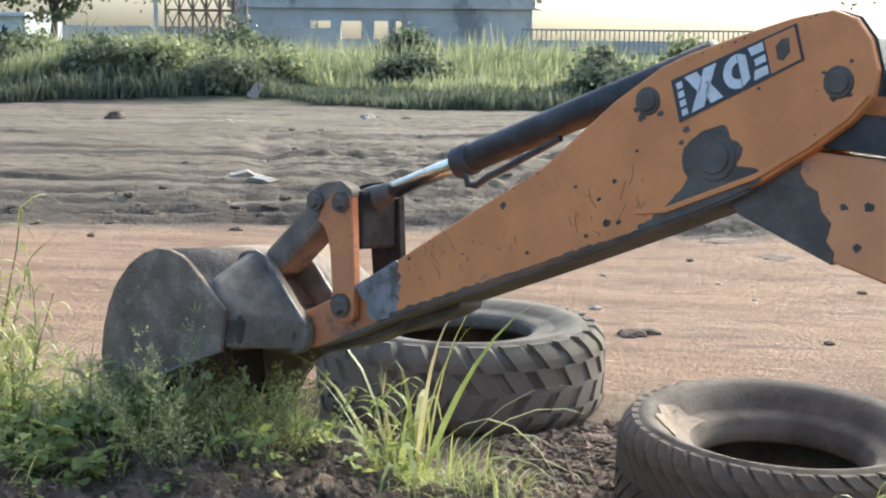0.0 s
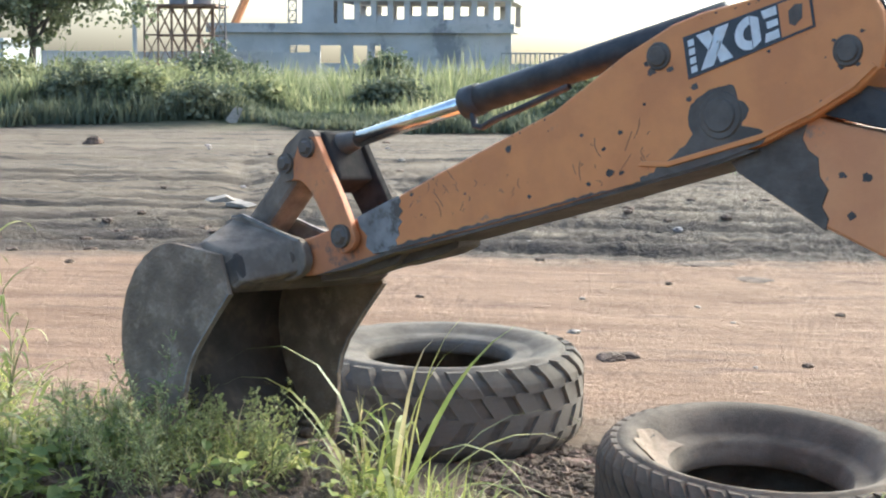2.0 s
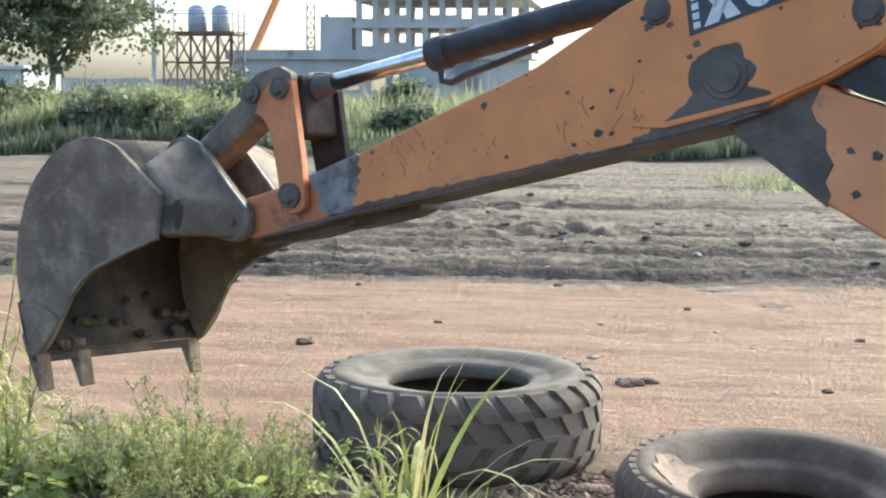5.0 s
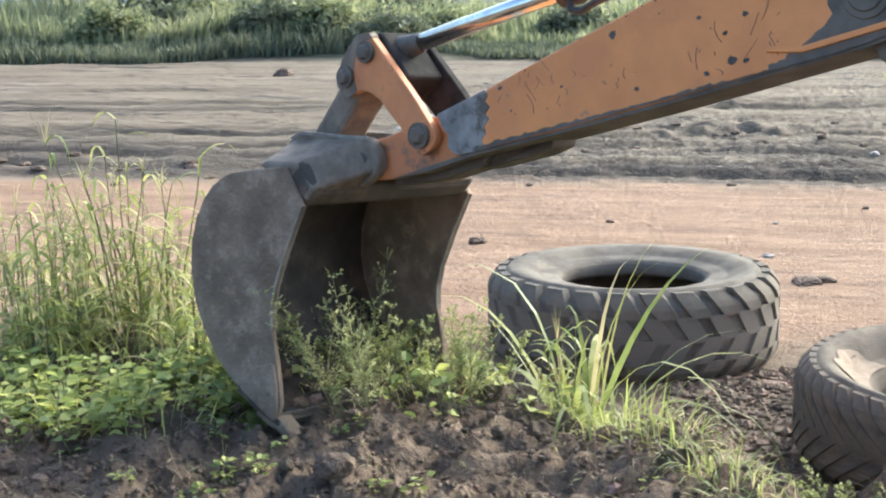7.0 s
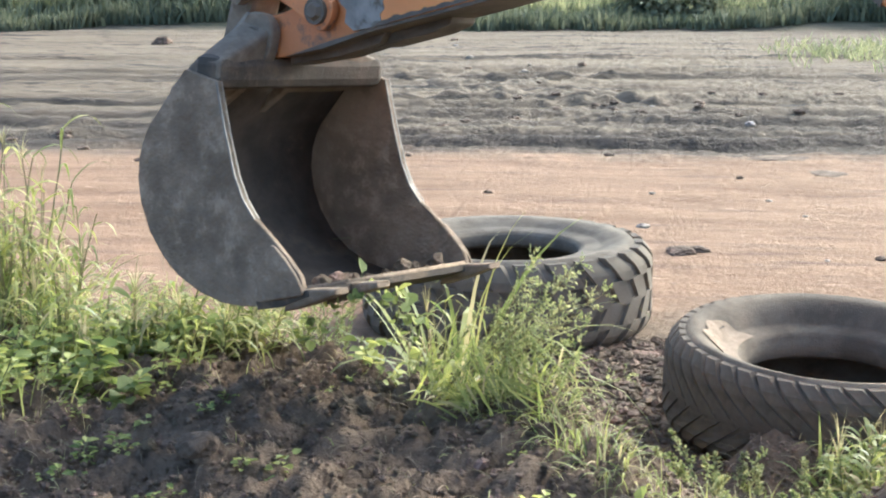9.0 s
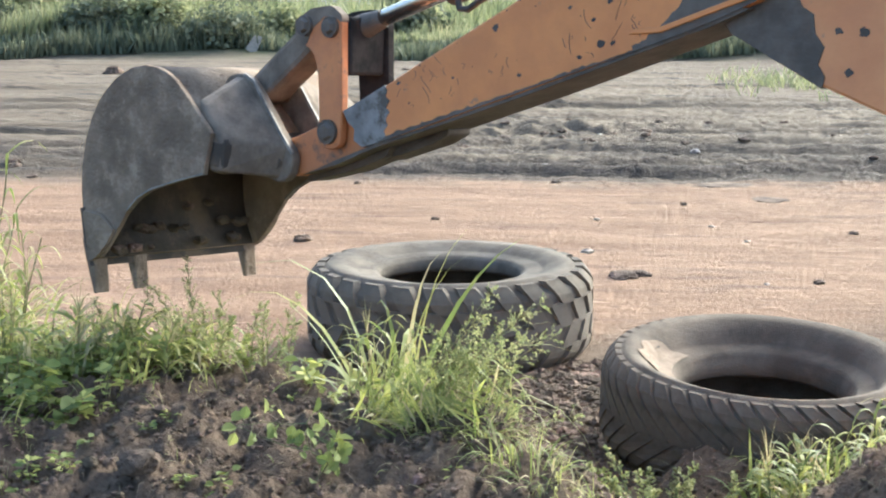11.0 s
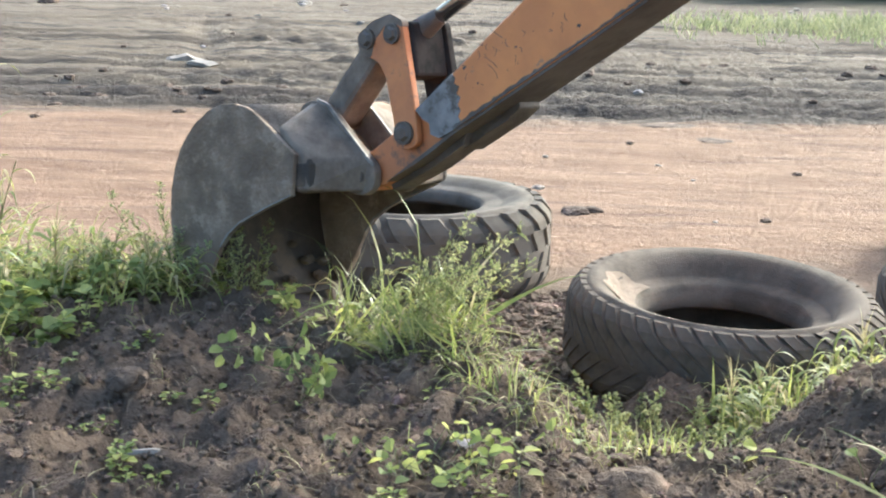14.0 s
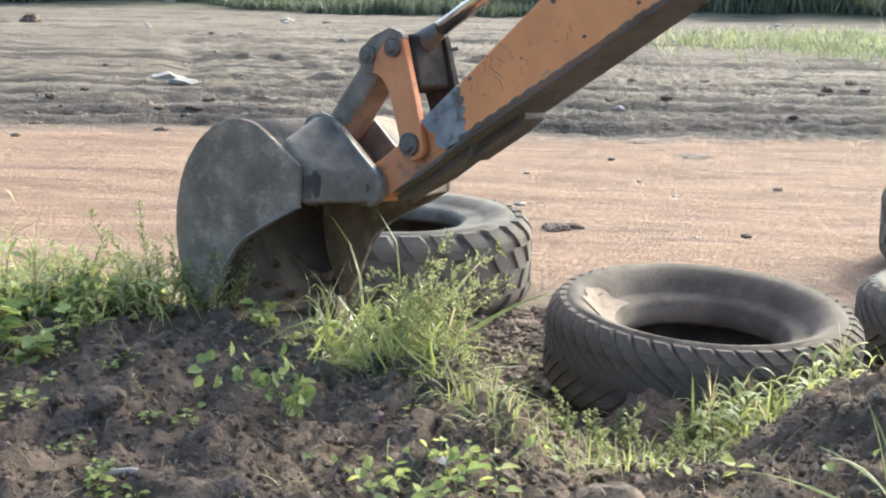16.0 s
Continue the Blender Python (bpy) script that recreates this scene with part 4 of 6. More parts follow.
def mud_patch(t, r, r_in, w, dish, lug_h, a0, a1):
    """Sunlit part of the dished inner sidewall, painted as a pale patch."""
    k = r - lug_h * 0.8 - r_in
    prof = [(r_in + k * 0.10, w - dish * 0.80), (r_in + k * 0.30, w - dish * 0.72), (r_in + k * 0.33, w - dish * 0.66), (r_in + k * 0.40, w - dish * 0.40), (r_in + k * 0.56, w - dish * 0.12)]
    V, F, n = [], [], 40
    for i in range(n + 1):
        f = i / n
        a = radians(a0 + (a1 - a0) * f)
        reach = 0.06 + 0.90 * math.sin(math.pi * f) ** 0.5 + 0.16 * noise.noise((f * 7, 1, 2))
        for p, q in prof:
            p2 = prof[0][0] + (p - prof[0][0]) * reach
            q2 = float(np.interp(p2, [x[0] for x in prof], [x[1] for x in prof]))
            V.append((p2 * math.cos(a), p2 * math.sin(a), q2 + 0.007))
    m = len(prof)
    for i in range(n):
        for j in range(m - 1):
            F.append((i * m + j, (i + 1) * m + j, (i + 1) * m + j + 1, i * m + j + 1))
    ob = pydata("mud_patch", V, F, M_SUN_PATCH, t, True)
    ob["label"] = "pale patch with the sunlight on the sidewall put into its colour"


mud_patch(TYRE_B, 0.61, 0.315, 0.38, 0.125, 0.011, 104, 168)
tyre("tyre", pose(2.82, 8.5, 0.0, 0, 0, 20), 0.70, 0.345, 0.46, M_RUBBER, "large dusty black tractor tyre lying behind smaller tyres", 27, 0.020, 0.118, 0.50, 0.05, rows=4)
tyre("tyre", pose(2.12, 6.25, 0.0, 3, 0, 70), 0.54, 0.29, 0.33, M_RUBBER, "dusty grey tyre lying flat between other tyres", 40, 0.016, 0.055, 0.8, 0.06)
tyre("tyre", pose(2.02, 5.35, 0.02, 4, 2, 10), 0.46, 0.25, 0.26, M_RUBBER_PALE, "pale mud-dusted tyre lying on the soil", 36, 0.016, 0.055, 0.8, 0.05)


# ---- plants ----
def up_dir(lean, a=None):
    a = random.uniform(0, 6.283) if a is None else a
    return Vector((math.cos(a) * lean, math.sin(a) * lean, 1))


def grass_clump(x, y, spread, n, h, label, w=0.012, droop=1.0, dry=0.15, lean=0.35, z=None, seeds=0):
    e = thing("grass_clump", pose(x, y, (ground_z(x, y) if z is None else z) - 0.01), label, "grass", "grass clumps")
    g, d = Sheaf(), Sheaf()
    for i in range(n):
        a, r = random.uniform(0, 6.283), spread * math.sqrt(random.random())
        bx, by = r * math.cos(a), r * math.sin(a)
        bz = ground_z(x + bx, y + by) - ground_z(x, y)
        (d if random.random() < dry else g).blade((bx, by, bz), up_dir(random.uniform(0.05, lean) * 1.6, a + random.uniform(-1, 1)), h * random.uniform(0.45, 1.1), w * random.uniform(0.6, 1.3), droop * random.uniform(0.3, 1.4), 8 if h > 0.3 else 6)
    for i in range(seeds):
        a = random.uniform(0, 6.283)
        p, o = Vector((random.uniform(-spread, spread) * 0.6, random.uniform(-spread, spread) * 0.6, 0)), up_dir(0.25, a).normalized()
        pts = []
        for k in range(6):
            pts.append(tuple(p))
            p = p + o * h * 0.24
            o = (o + Vector((0, 0, -0.08))).normalized()
        d.stem(pts, 0.0022, 0.0012)
        for k in range(10):
            d.leaf(Vector(pts[-1]) - o * 0.01 * k, up_dir(0.9), 0.016)
    g.build("grass_foliage", M_GRASS, e)
    if d.v:
        d.build("dry_grass", M_GRASS_DRY, e)
    return e


def weed(x, y, n, h, leaf, label, spread=0.1, material=None, z=None, lean=0.5):
    """Leafy weed: several leaning stems with round leaves."""
    e = thing("leafy_weed", pose(x, y, (ground_z(x, y) if z is None else z) - 0.01), label, "weed", "leafy weeds")
    lf, st = Sheaf(), Sheaf()
    for i in range(n):
        a = random.uniform(0, 6.283)
        r = spread * math.sqrt(random.random())
        p = Vector((r * math.cos(a), r * math.sin(a), 0))
        if z is None:
            p.z = ground_z(x + p.x, y + p.y) - ground_z(x, y)
        o = up_dir(random.uniform(0.1, lean), a).normalized()
        k, pts = random.randint(4, 6), []
        hh = h * random.uniform(0.5, 1.1)
        for j in range(k + 1):
            pts.append(tuple(p))
            if j:
                for q in range(2 if j < k else 3):
                    dd = Vector((math.cos(a + 2.4 * j + 3.14 * q), math.sin(a + 2.4 * j + 3.14 * q), random.uniform(-0.1, 0.5)))
                    lf.leaf(p + dd * 0.012, dd, leaf * random.uniform(0.55, 1.15))
            p = p + o * (hh / k)
            o = (o + Vector((random.uniform(-.15, .15), random.uniform(-.15, .15), -0.08))).normalized()
        st.stem(pts, 0.003, 0.0015)
    st.build("stalk_tuft", M_STEM, e)
    lf.build("foliage", material or M_LEAF, e)
    return e


def feather(x, y, n, h, label, spread=0.12, z=None, m=None):
    """Fine-branched weed: wiry stems with many small side sprigs."""
    e = thing("feathery_weed", m or pose(x, y, (ground_z(x, y) if z is None else z) - 0.01), label, "weed", "feathery weeds")
    s, st = Sheaf(), Sheaf()
    for i in range(n):
        a, r = random.uniform(0, 6.283), spread * math.sqrt(random.random())
        p, o = Vector((r * math.cos(a), r * math.sin(a), 0)), up_dir(random.uniform(0.1, 0.6), a).normalized()
        hh, pts = h * random.uniform(0.5, 1.1), []
        for j in range(9):
            pts.append(tuple(p))
            if j > 1:
                for q in range(4):
                    d = (o * 0.6 + Vector((random.uniform(-1, 1), random.uniform(-1, 1), random.uniform(-.1, .5)))).normalized()
                    l = hh * 0.20 * (1.2 - j / 10)
                    st.stem([tuple(p), tuple(p + d * l)], 0.0012, 0.0006)
                    for b in range(6):
                        s.leaf(p + d * l * (0.25 + 0.15 * b), d + Vector((random.uniform(-1, 1), random.uniform(-1, 1), random.uniform(-1, 1))) * 0.9, random.uniform(0.006, 0.013))
            p = p + o * (hh / 8)
            o = (o + Vector((random.uniform(-.12, .12), random.uniform(-.12, .12), -0.05))).normalized()
        st.stem(pts, 0.0025, 0.001)
    st.build("stalk_tuft", M_STEM, e)
    s.build("foliage", M_FEATHER, e)
    return e


def reed_clump(x, y, spread, n, h, label, z=None):
    """Tall leafy grass: upright culms with long arching leaves and a few pale plumes."""
    e = thing("reed_clump", pose(x, y, (ground_z(x, y) if z is None else z) - 0.01), label, "grass", "tall leafy grass clumps")
    st, lf, dry = Sheaf(), Sheaf(), Sheaf()
    for i in range(n):
        a, r = random.uniform(0, 6.283), spread * math.sqrt(random.random())
        p = Vector((r * math.cos(a), r * math.sin(a), 0))
        p.z = ground_z(x + p.x, y + p.y) - ground_z(x, y)
        o = up_dir(random.uniform(0.02, 0.28), a).normalized()
        hh, k, pts = h * random.uniform(0.5, 1.05), 9, []
        turn = random.uniform(0, 6.283)
        for j in range(k + 1):
            pts.append(tuple(p))
            if j > 0:
                b = turn + 3.0 * j + random.uniform(-0.7, 0.7)
                d = Vector((math.cos(b) * 0.75, math.sin(b) * 0.75, random.uniform(0.5, 1.3)))
                (dry if random.random() < 0.14 else lf).blade(p, d, random.uniform(0.16, 0.40) * (1.1 - 0.04 * j) * (0.6 + 0.4 * h), random.uniform(0.010, 0.020), random.uniform(1.6, 4.2), 7)
            p = p + o * (hh / k)
            o = (o + Vector((random.uniform(-.06, .06), random.uniform(-.06, .06), -0.02))).normalized()
        st.stem(pts, 0.0042, 0.002)
        if i % 4 == 0:
            for q in range(9):
                dry.blade(pts[-1], up_dir(random.uniform(0.1, 0.5)), random.uniform(0.06, 0.16), 0.004, random.uniform(0.5, 2.0), 4)
    st.build("stalk_tuft", M_STEM, e)
    lf.build("grass_foliage", M_GRASS, e)
    if dry.v:
        dry.build("dry_grass", M_GRASS_DRY, e)
    return e


def vine(x, y, n, length, leaf, label, hanging=False):
    """Trailing weed: long thin runners with round leaves on short stalks."""
    e = thing("trailing_weed", pose(x, y, ground_z(x, y) + (0.03 if hanging else 0.0)), label, "weed", "trailing weeds")
    st, lf = Sheaf(), Sheaf()
    for i in range(n):
        a = random.uniform(0, 6.283)
        p, z0 = Vector((random.uniform(-0.03, 0.03), random.uniform(-0.03, 0.03), 0.02)), ground_z(x, y)
        steps = max(4, int(length * random.uniform(0.6, 1.1) / 0.03))
        pts, lift = [], random.uniform(0.0, 0.07)
        for j in range(steps):
            pts.append(tuple(p))
            b = a + (1.5 if j % 2 else -1.5) + random.uniform(-0.5, 0.5)
            if j and random.random() < 0.85:
                d = Vector((math.cos(b), math.sin(b), random.uniform(0.2, 1.2))).normalized()
                q = p + d * random.uniform(0.015, 0.035)
                st.stem([tuple(p), tuple(q)], 0.0014, 0.001)
                lf.leaf(q, d + Vector((0, 0, random.uniform(-0.9, 0.2))), leaf * random.uniform(0.5, 1.15), (random.uniform(-.7, .7), random.uniform(-.7, .7), 0.8))
            a += random.uniform(-0.35, 0.35)
            p = p + Vector((math.cos(a) * 0.03, math.sin(a) * 0.03, 0))
            if hanging:
                p = Vector((p.x * 0.90, p.y * 0.90, p.z - 0.030 + 0.05 * (j < 2)))
            else:
                p.z = ground_z(x + p.x, y + p.y) - z0 + 0.02 + lift * math.sin(math.pi * min(1, j / steps))
        st.stem(pts, 0.0022, 0.0012)
    st.build("stalk_tuft", M_STEM, e)
    lf.build("foliage", M_LEAF, e)
    return e


def plants():
    """Weeds and grass on and around the soil bank."""
    random.seed(31)
    bent = []
    tall = "tall green grass with pale seed heads beside the dug soil"
    for x, y, s, n, h in ((-2.15, 5.55, 0.15, 110, 0.85), (-2.38, 5.65, 0.15, 110, 0.95), (-2.6, 5.5, 0.16, 90, 0.75), (-1.95, 5.75, 0.13, 80, 0.6), (-2.3, 5.95, 0.16, 80, 0.75), (-2.75, 5.9, 0.17, 80, 0.75), (-2.2, 5.25, 0.15, 80, 0.5), (-2.5, 5.15, 0.15, 70, 0.45)):
        grass_clump(x, y, s * 1.2, int(n * 0.3), h * 0.7, tall, 0.013, 3.0, 0.25, 0.6, seeds=1)
    for x, y, s, n, h in ((-2.22, 5.45, 0.12, 15, 0.85), (-2.10, 5.42, 0.10, 10, 0.62), (-2.42, 5.6, 0.14, 14, 0.75), (-2.62, 5.45, 0.14, 12, 0.62), (-2.30, 5.2, 0.12, 10, 0.5), (-2.85, 5.7, 0.15, 12, 0.7), (-1.95, 5.35, 0.10, 8, 0.42), (-2.45, 5.1, 0.13, 9, 0.45)):
        reed_clump(x, y, s, n, h, "tall leafy green grass with pale plumes beside the dug soil")
    bent.append(grass_clump(-0.44, 5.10, 0.07, 30, 0.98, "tall broad-bladed grass clump on the soil bank", 0.026, 2.9, 0.1, 0.42))
    bent.append(reed_clump(-0.40, 5.06, 0.09, 9, 0.42, "broad-leaved grass stalks arching over the soil bank"))
    grass_clump(-0.34, 5.02, 0.07, 26, 0.42, "broad-bladed grass clump on the soil bank", 0.018, 3.8, 0.2, 0.6)
    grass_clump(-0.36, 5.02, 0.11, 20, 0.66, "long arching grass blades on the soil bank", 0.024, 6.2, 0.15, 0.6)
    grass_clump(-0.30, 4.92, 0.06, 12, 0.55, "long arching grass blades on the soil bank", 0.02, 6.0, 0.25, 0.6)
    for x, y, h in ((-1.30, 4.98, 0.20), (-1.48, 5.05, 0.24), (-1.66, 5.12, 0.26), (-1.84, 5.08, 0.28), (-1.16, 5.12, 0.16), (-1.58, 4.88, 0.2)):
        reed_clump(x, y, 0.13, 11, h, "low arching green grass on the bank")
    for x, y, h in ((1.02, 4.80, 0.20), (1.22, 4.84, 0.22), (0.90, 4.70, 0.16)):
        reed_clump(x, y, 0.08, 7, h, "broad-leaved green grass leaning over the tyre")
    low = "low mat of fresh green grass on the bank"
    for x, y, s, n, h in ((-0.30, 4.75, 0.10, 90, 0.17), (-0.18, 4.62, 0.11, 100, 0.17), (-0.05, 4.45, 0.12, 110, 0.16), (0.06, 4.28, 0.11, 100, 0.15), (0.16, 4.12, 0.10, 90, 0.13),
                          (0.28, 4.05, 0.10, 80, 0.12), (0.42, 4.02, 0.12, 90, 0.12), (0.56, 4.10, 0.12, 90, 0.12), (0.70, 4.2, 0.12, 70, 0.13), (-0.42, 4.85, 0.1, 60, 0.2)):
        grass_clump(x, y, s, n, h * 1.25, low, 0.006, 3.0, 0.25, 0.9)
    mid = "ragged green grass growing on the soil bank"
    for x, y, s, n, h in ((-1.0, 5.5, 0.16, 70, 0.22), (-0.75, 5.35, 0.14, 60, 0.20), (-1.25, 5.65, 0.16, 70, 0.24), (-1.5, 5.75, 0.16, 70, 0.26), (-1.7, 5.6, 0.16, 70, 0.26), (-1.35, 5.3, 0.15, 50, 0.2),
                          (-1.9, 5.3, 0.16, 60, 0.26), (-1.65, 5.15, 0.14, 40, 0.18), (-2.2, 5.2, 0.18, 60, 0.3), (-2.5, 5.1, 0.2, 60, 0.3)):
        grass_clump(x, y, s, n, h * 1.15, mid, 0.010, 2.2, 0.15, 0.7)
    right = "bright green grass tuft on the bank beside the tyres"
    for x, y, s, n, h in ((0.98, 4.72, 0.10, 60, 0.17), (1.12, 4.80, 0.11, 70, 0.18), (1.28, 4.86, 0.11, 70, 0.18), (1.40, 4.95, 0.10, 50, 0.18), (1.05, 4.55, 0.12, 80, 0.13), (1.22, 4.6, 0.12, 80, 0.14), (0.9, 4.5, 0.1, 60, 0.1)):
        grass_clump(x, y, s, n, h * 1.2, right, 0.009, 2.6, 0.15, 0.9)
    grass_clump(1.00, 4.92, 0.05, 16, 0.32, "broad-bladed green grass leaning over the tyre", 0.022, 1.3, 0.0, 0.9)
    grass_clump(0.80, 4.82, 0.05, 10, 0.26, "broad-bladed green grass leaning over the soil", 0.018, 1.5, 0.0, 1.1)
    grass_clump(1.24, 3.34, 0.07, 34, 0.42, "spiky dark green grass tuft at the foot of the bank", 0.014, 1.3, 0.1, 1.3)
    # leafy weeds
    clover = "low mass of round-leaved green weeds beside the dug soil"
    for x, y in ((-2.0, 4.75), (-1.85, 4.55), (-2.2, 4.6), (-1.7, 4.75), (-2.35, 4.85), (-1.65, 4.45), (-2.05, 4.3), (-1.9, 5.0), (-2.3, 4.4), (-1.55, 4.95), (-2.55, 4.75), (-1.75, 4.25), (-1.45, 4.75), (-2.5, 5.25)):
        weed(x, y, 11, 0.17, 0.05, clover, 0.19)
        grass_clump(x + 0.06, y + 0.05, 0.17, 26, 0.22, "ragged green grass among round-leaved weeds", 0.008, 1.3, 0.2, 0.8)
    weed(-1.42, 4.55, 5, 0.16, 0.075, "young weed with round bright leaves on the soil", 0.06)
    creep = "trailing weed with round bright leaves on dark soil"
    for x, y, n, l, q in ((-0.06, 3.46, 4, 0.34, 0.040), (0.14, 3.36, 4, 0.32, 0.042), (0.0, 3.24, 3, 0.28, 0.040), (0.22, 3.48, 3, 0.22, 0.036), (0.74, 3.80, 3, 0.12, 0.05), (0.28, 3.74, 3, 0.16, 0.045), (1.10, 3.62, 2, 0.14, 0.05)):
        vine(x, y, n, l, q, creep)
    rnd = random.Random(8)
    for k in range(26):
        x, y = rnd.uniform(-1.5, 0.1), rnd.uniform(3.0, 4.9)
        weed(x, y, rnd.randint(1, 3), rnd.uniform(0.04, 0.09), rnd.uniform(0.018, 0.035), "small weed seedling poking out of dark soil", 0.05, lean=0.9)
    for x, y in ((-0.75, 5.05), (-0.9, 5.2), (-0.6, 5.1), (-1.15, 5.1), (-0.55, 4.85)):
        weed(x, y, 5, 0.14, 0.05, "leafy weed in the shade of the bank", 0.1)
    # feathery weeds
    for x, y, n, h in ((-1.15, 5.35, 9, 0.34), (-0.95, 5.30, 9, 0.36), (-0.75, 5.45, 8, 0.3), (-1.3, 5.1, 8, 0.3), (0.50, 4.72, 8, 0.2), (0.42, 4.55, 7, 0.16), (0.62, 4.45, 8, 0.15), (0.80, 4.35, 7, 0.13), (-0.2, 4.95, 5, 0.22)):
        feather(x, y, n, h, "fine feathery grey-green weed on the bank", 0.13)
    for k in range(200):
        x, y = rnd.uniform(-1.7, 1.3), rnd.uniform(2.9, 5.1)
        grass_clump(x, y, 0.06, rnd.randint(4, 10), rnd.uniform(0.04, 0.10), "wisp of torn grass lying in the soil", 0.004, 2.2, 0.55, 1.4)
    return bent


BENT = plants()
random.seed(4)
WEED = feather(-1.02, 4.58, 18, 0.50, "feathery green weed clump torn out by the bucket", 0.16)


def soil_load():
    """The bite of soil that the bucket scoops from the bank and tips out, clod by clod."""
    rnd = random.Random(3)
    out = []
    for k in range(14):
        # place along the lip, across the bucket and up from its floor
        u, v, w = rnd.uniform(-0.16, 0.20), -0.12 + 0.56 * ((k * 0.618) % 1.0), rnd.uniform(-0.03, 0.06)
        r = rnd.uniform(0.075, 0.125)
        x, y = -1.12 + 0.055 * k, 4.62 + 0.30 * ((k * 0.37) % 1.0)
        e = thing("soil_clod", pose(x, y, ground_z(x, y) - r * 0.55), "dark crumbly clod of soil torn up by the bucket", "soil", "clods scooped by the bucket")
        bm = bmesh.new()
        bmesh.ops.create_icosphere(bm, subdivisions=4, radius=r)
        for q in bm.verts:
            c = q.co / r
            q.co = q.co * (1 + 0.35 * noise.noise(c * 1.5 + Vector((k * 3.1, 0, 0))) + 0.22 * noise.noise(c * 4 + Vector((0, k, 0))) + 0.14 * noise.noise(c * 10))
            q.co.z *= 0.8
        part("soil_lump", bm, M_SOIL, e)
        s = Sheaf()
        for i in range(12):
            a = rnd.uniform(0, 6.283)
            s.blade((r * 0.8 * math.cos(a), r * 0.8 * math.sin(a), r * 0.2), (math.cos(a), math.sin(a), rnd.uniform(-0.8, 0.8)), rnd.uniform(0.04, 0.13), 0.003, 1.8, 5)
        s.build("torn_roots", M_ROOT, e)
        side = Vector((0.81, 0, 0.58)) * u + Vector((-0.58, 0, 0.81)) * w
        out.append((e, (x, y, ground_z(x, y) - r * 0.55), (-0.45 + side.x, v, -0.15 + side.z), (-0.62 + 0.62 * ((k * 0.618) % 1.0), 4.45 + 0.35 * ((k * 0.29) % 1.0), r), k))
    return out


SCOOPED = soil_load()


random.seed(23)
VINE = vine(-0.88, 4.60, 9, 0.34, 0.045, "torn leafy weed that hangs out of the bucket and drops", True)


def torn_clumps():
    """Clumps that the bucket rakes off the bank."""
    random.seed(12)
    out = []
    for x, y, x2, y2 in ((-1.22, 4.95, -0.42, 4.62), (-1.02, 5.02, -0.30, 4.70), (-0.84, 4.92, -0.12, 4.60), (-0.92, 4.78, -0.20, 4.46), (-1.30, 4.75, -0.05, 4.52)):
        g = grass_clump(x, y, 0.13, 46, 0.26, "ragged grass clump raked off the bank by the bucket", 0.009, 2.0, 0.2, 0.8)
        out.append((g, (x, y, ground_z(x, y) - 0.01), (x2, y2, ground_z(x2, y2) + 0.02)))
        f = feather(x + 0.07, y - 0.05, 7, 0.26, "feathery weed raked off the bank by the bucket", 0.12)
        out.append((f, tuple(f.matrix_basis.translation), (x2 + 0.05, y2 + 0.04, ground_z(x2, y2) + 0.02)))
    return out


TORN = torn_clumps()



# ---- distance ----
def far_vegetation():
    """Tall grass and bushes along the far edge of the yard."""
    rnd = random.Random(21)
    # The front band's shade is in its darker green, not cast.
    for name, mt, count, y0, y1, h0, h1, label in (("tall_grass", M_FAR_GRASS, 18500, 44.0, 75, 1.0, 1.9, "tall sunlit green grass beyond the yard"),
                                                   ("dark_weeds", M_FAR_DARK, 7600, 41.0, 45.5, 0.4, 1.1, "weeds along the edge of the yard, shade put into their darker green")):
        s = Sheaf()
        for i in range(count):
            y = y0 + (y1 - y0) * rnd.random() ** 1.6
            x = rnd.uniform(-0.60, 0.36) * y
            hump = 0.8 + 0.75 * noise.noise((x * 0.2, y * 0.12, 1.7)) + 0.4 * noise.noise((x * 0.8, y * 0.4, 6.7))
            y += 2.2 * noise.noise((x * 0.13, 3.0, 0.5)) + 0.8 * noise.noise((x * 0.6, 8.0, 0.5))
            h = rnd.uniform(h0, h1) * max(0.3, hump)
            z = ground_z(x, y)
            a = rnd.uniform(0, 6.283)
            for q in range(3):
                s.blade((x + rnd.uniform(-.2, .2), y + rnd.uniform(-.2, .2), z), up_dir(rnd.uniform(0.05, 0.5), a + q * 2), h * rnd.uniform(0.6, 1.1), rnd.uniform(0.05, 0.13), rnd.uniform(0.3, 1.3), 3)
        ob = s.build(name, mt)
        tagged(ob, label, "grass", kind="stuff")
    s = Sheaf()
    for i in range(1500):
        x, y = rnd.gauss(6.5, 2.6), rnd.gauss(30.5, 2.0)
        if x < 1.5:
            continue
        for q in range(3):
            s.blade((x + rnd.uniform(-.15, .15), y, ground_z(x, y)), up_dir(rnd.uniform(0.2, 0.8)), rnd.uniform(0.1, 0.38), 0.03, 1.0, 3)
    tagged(s.build("yard_grass", M_FAR_GRASS), "short green grass patch on the bare yard", "grass", kind="stuff")


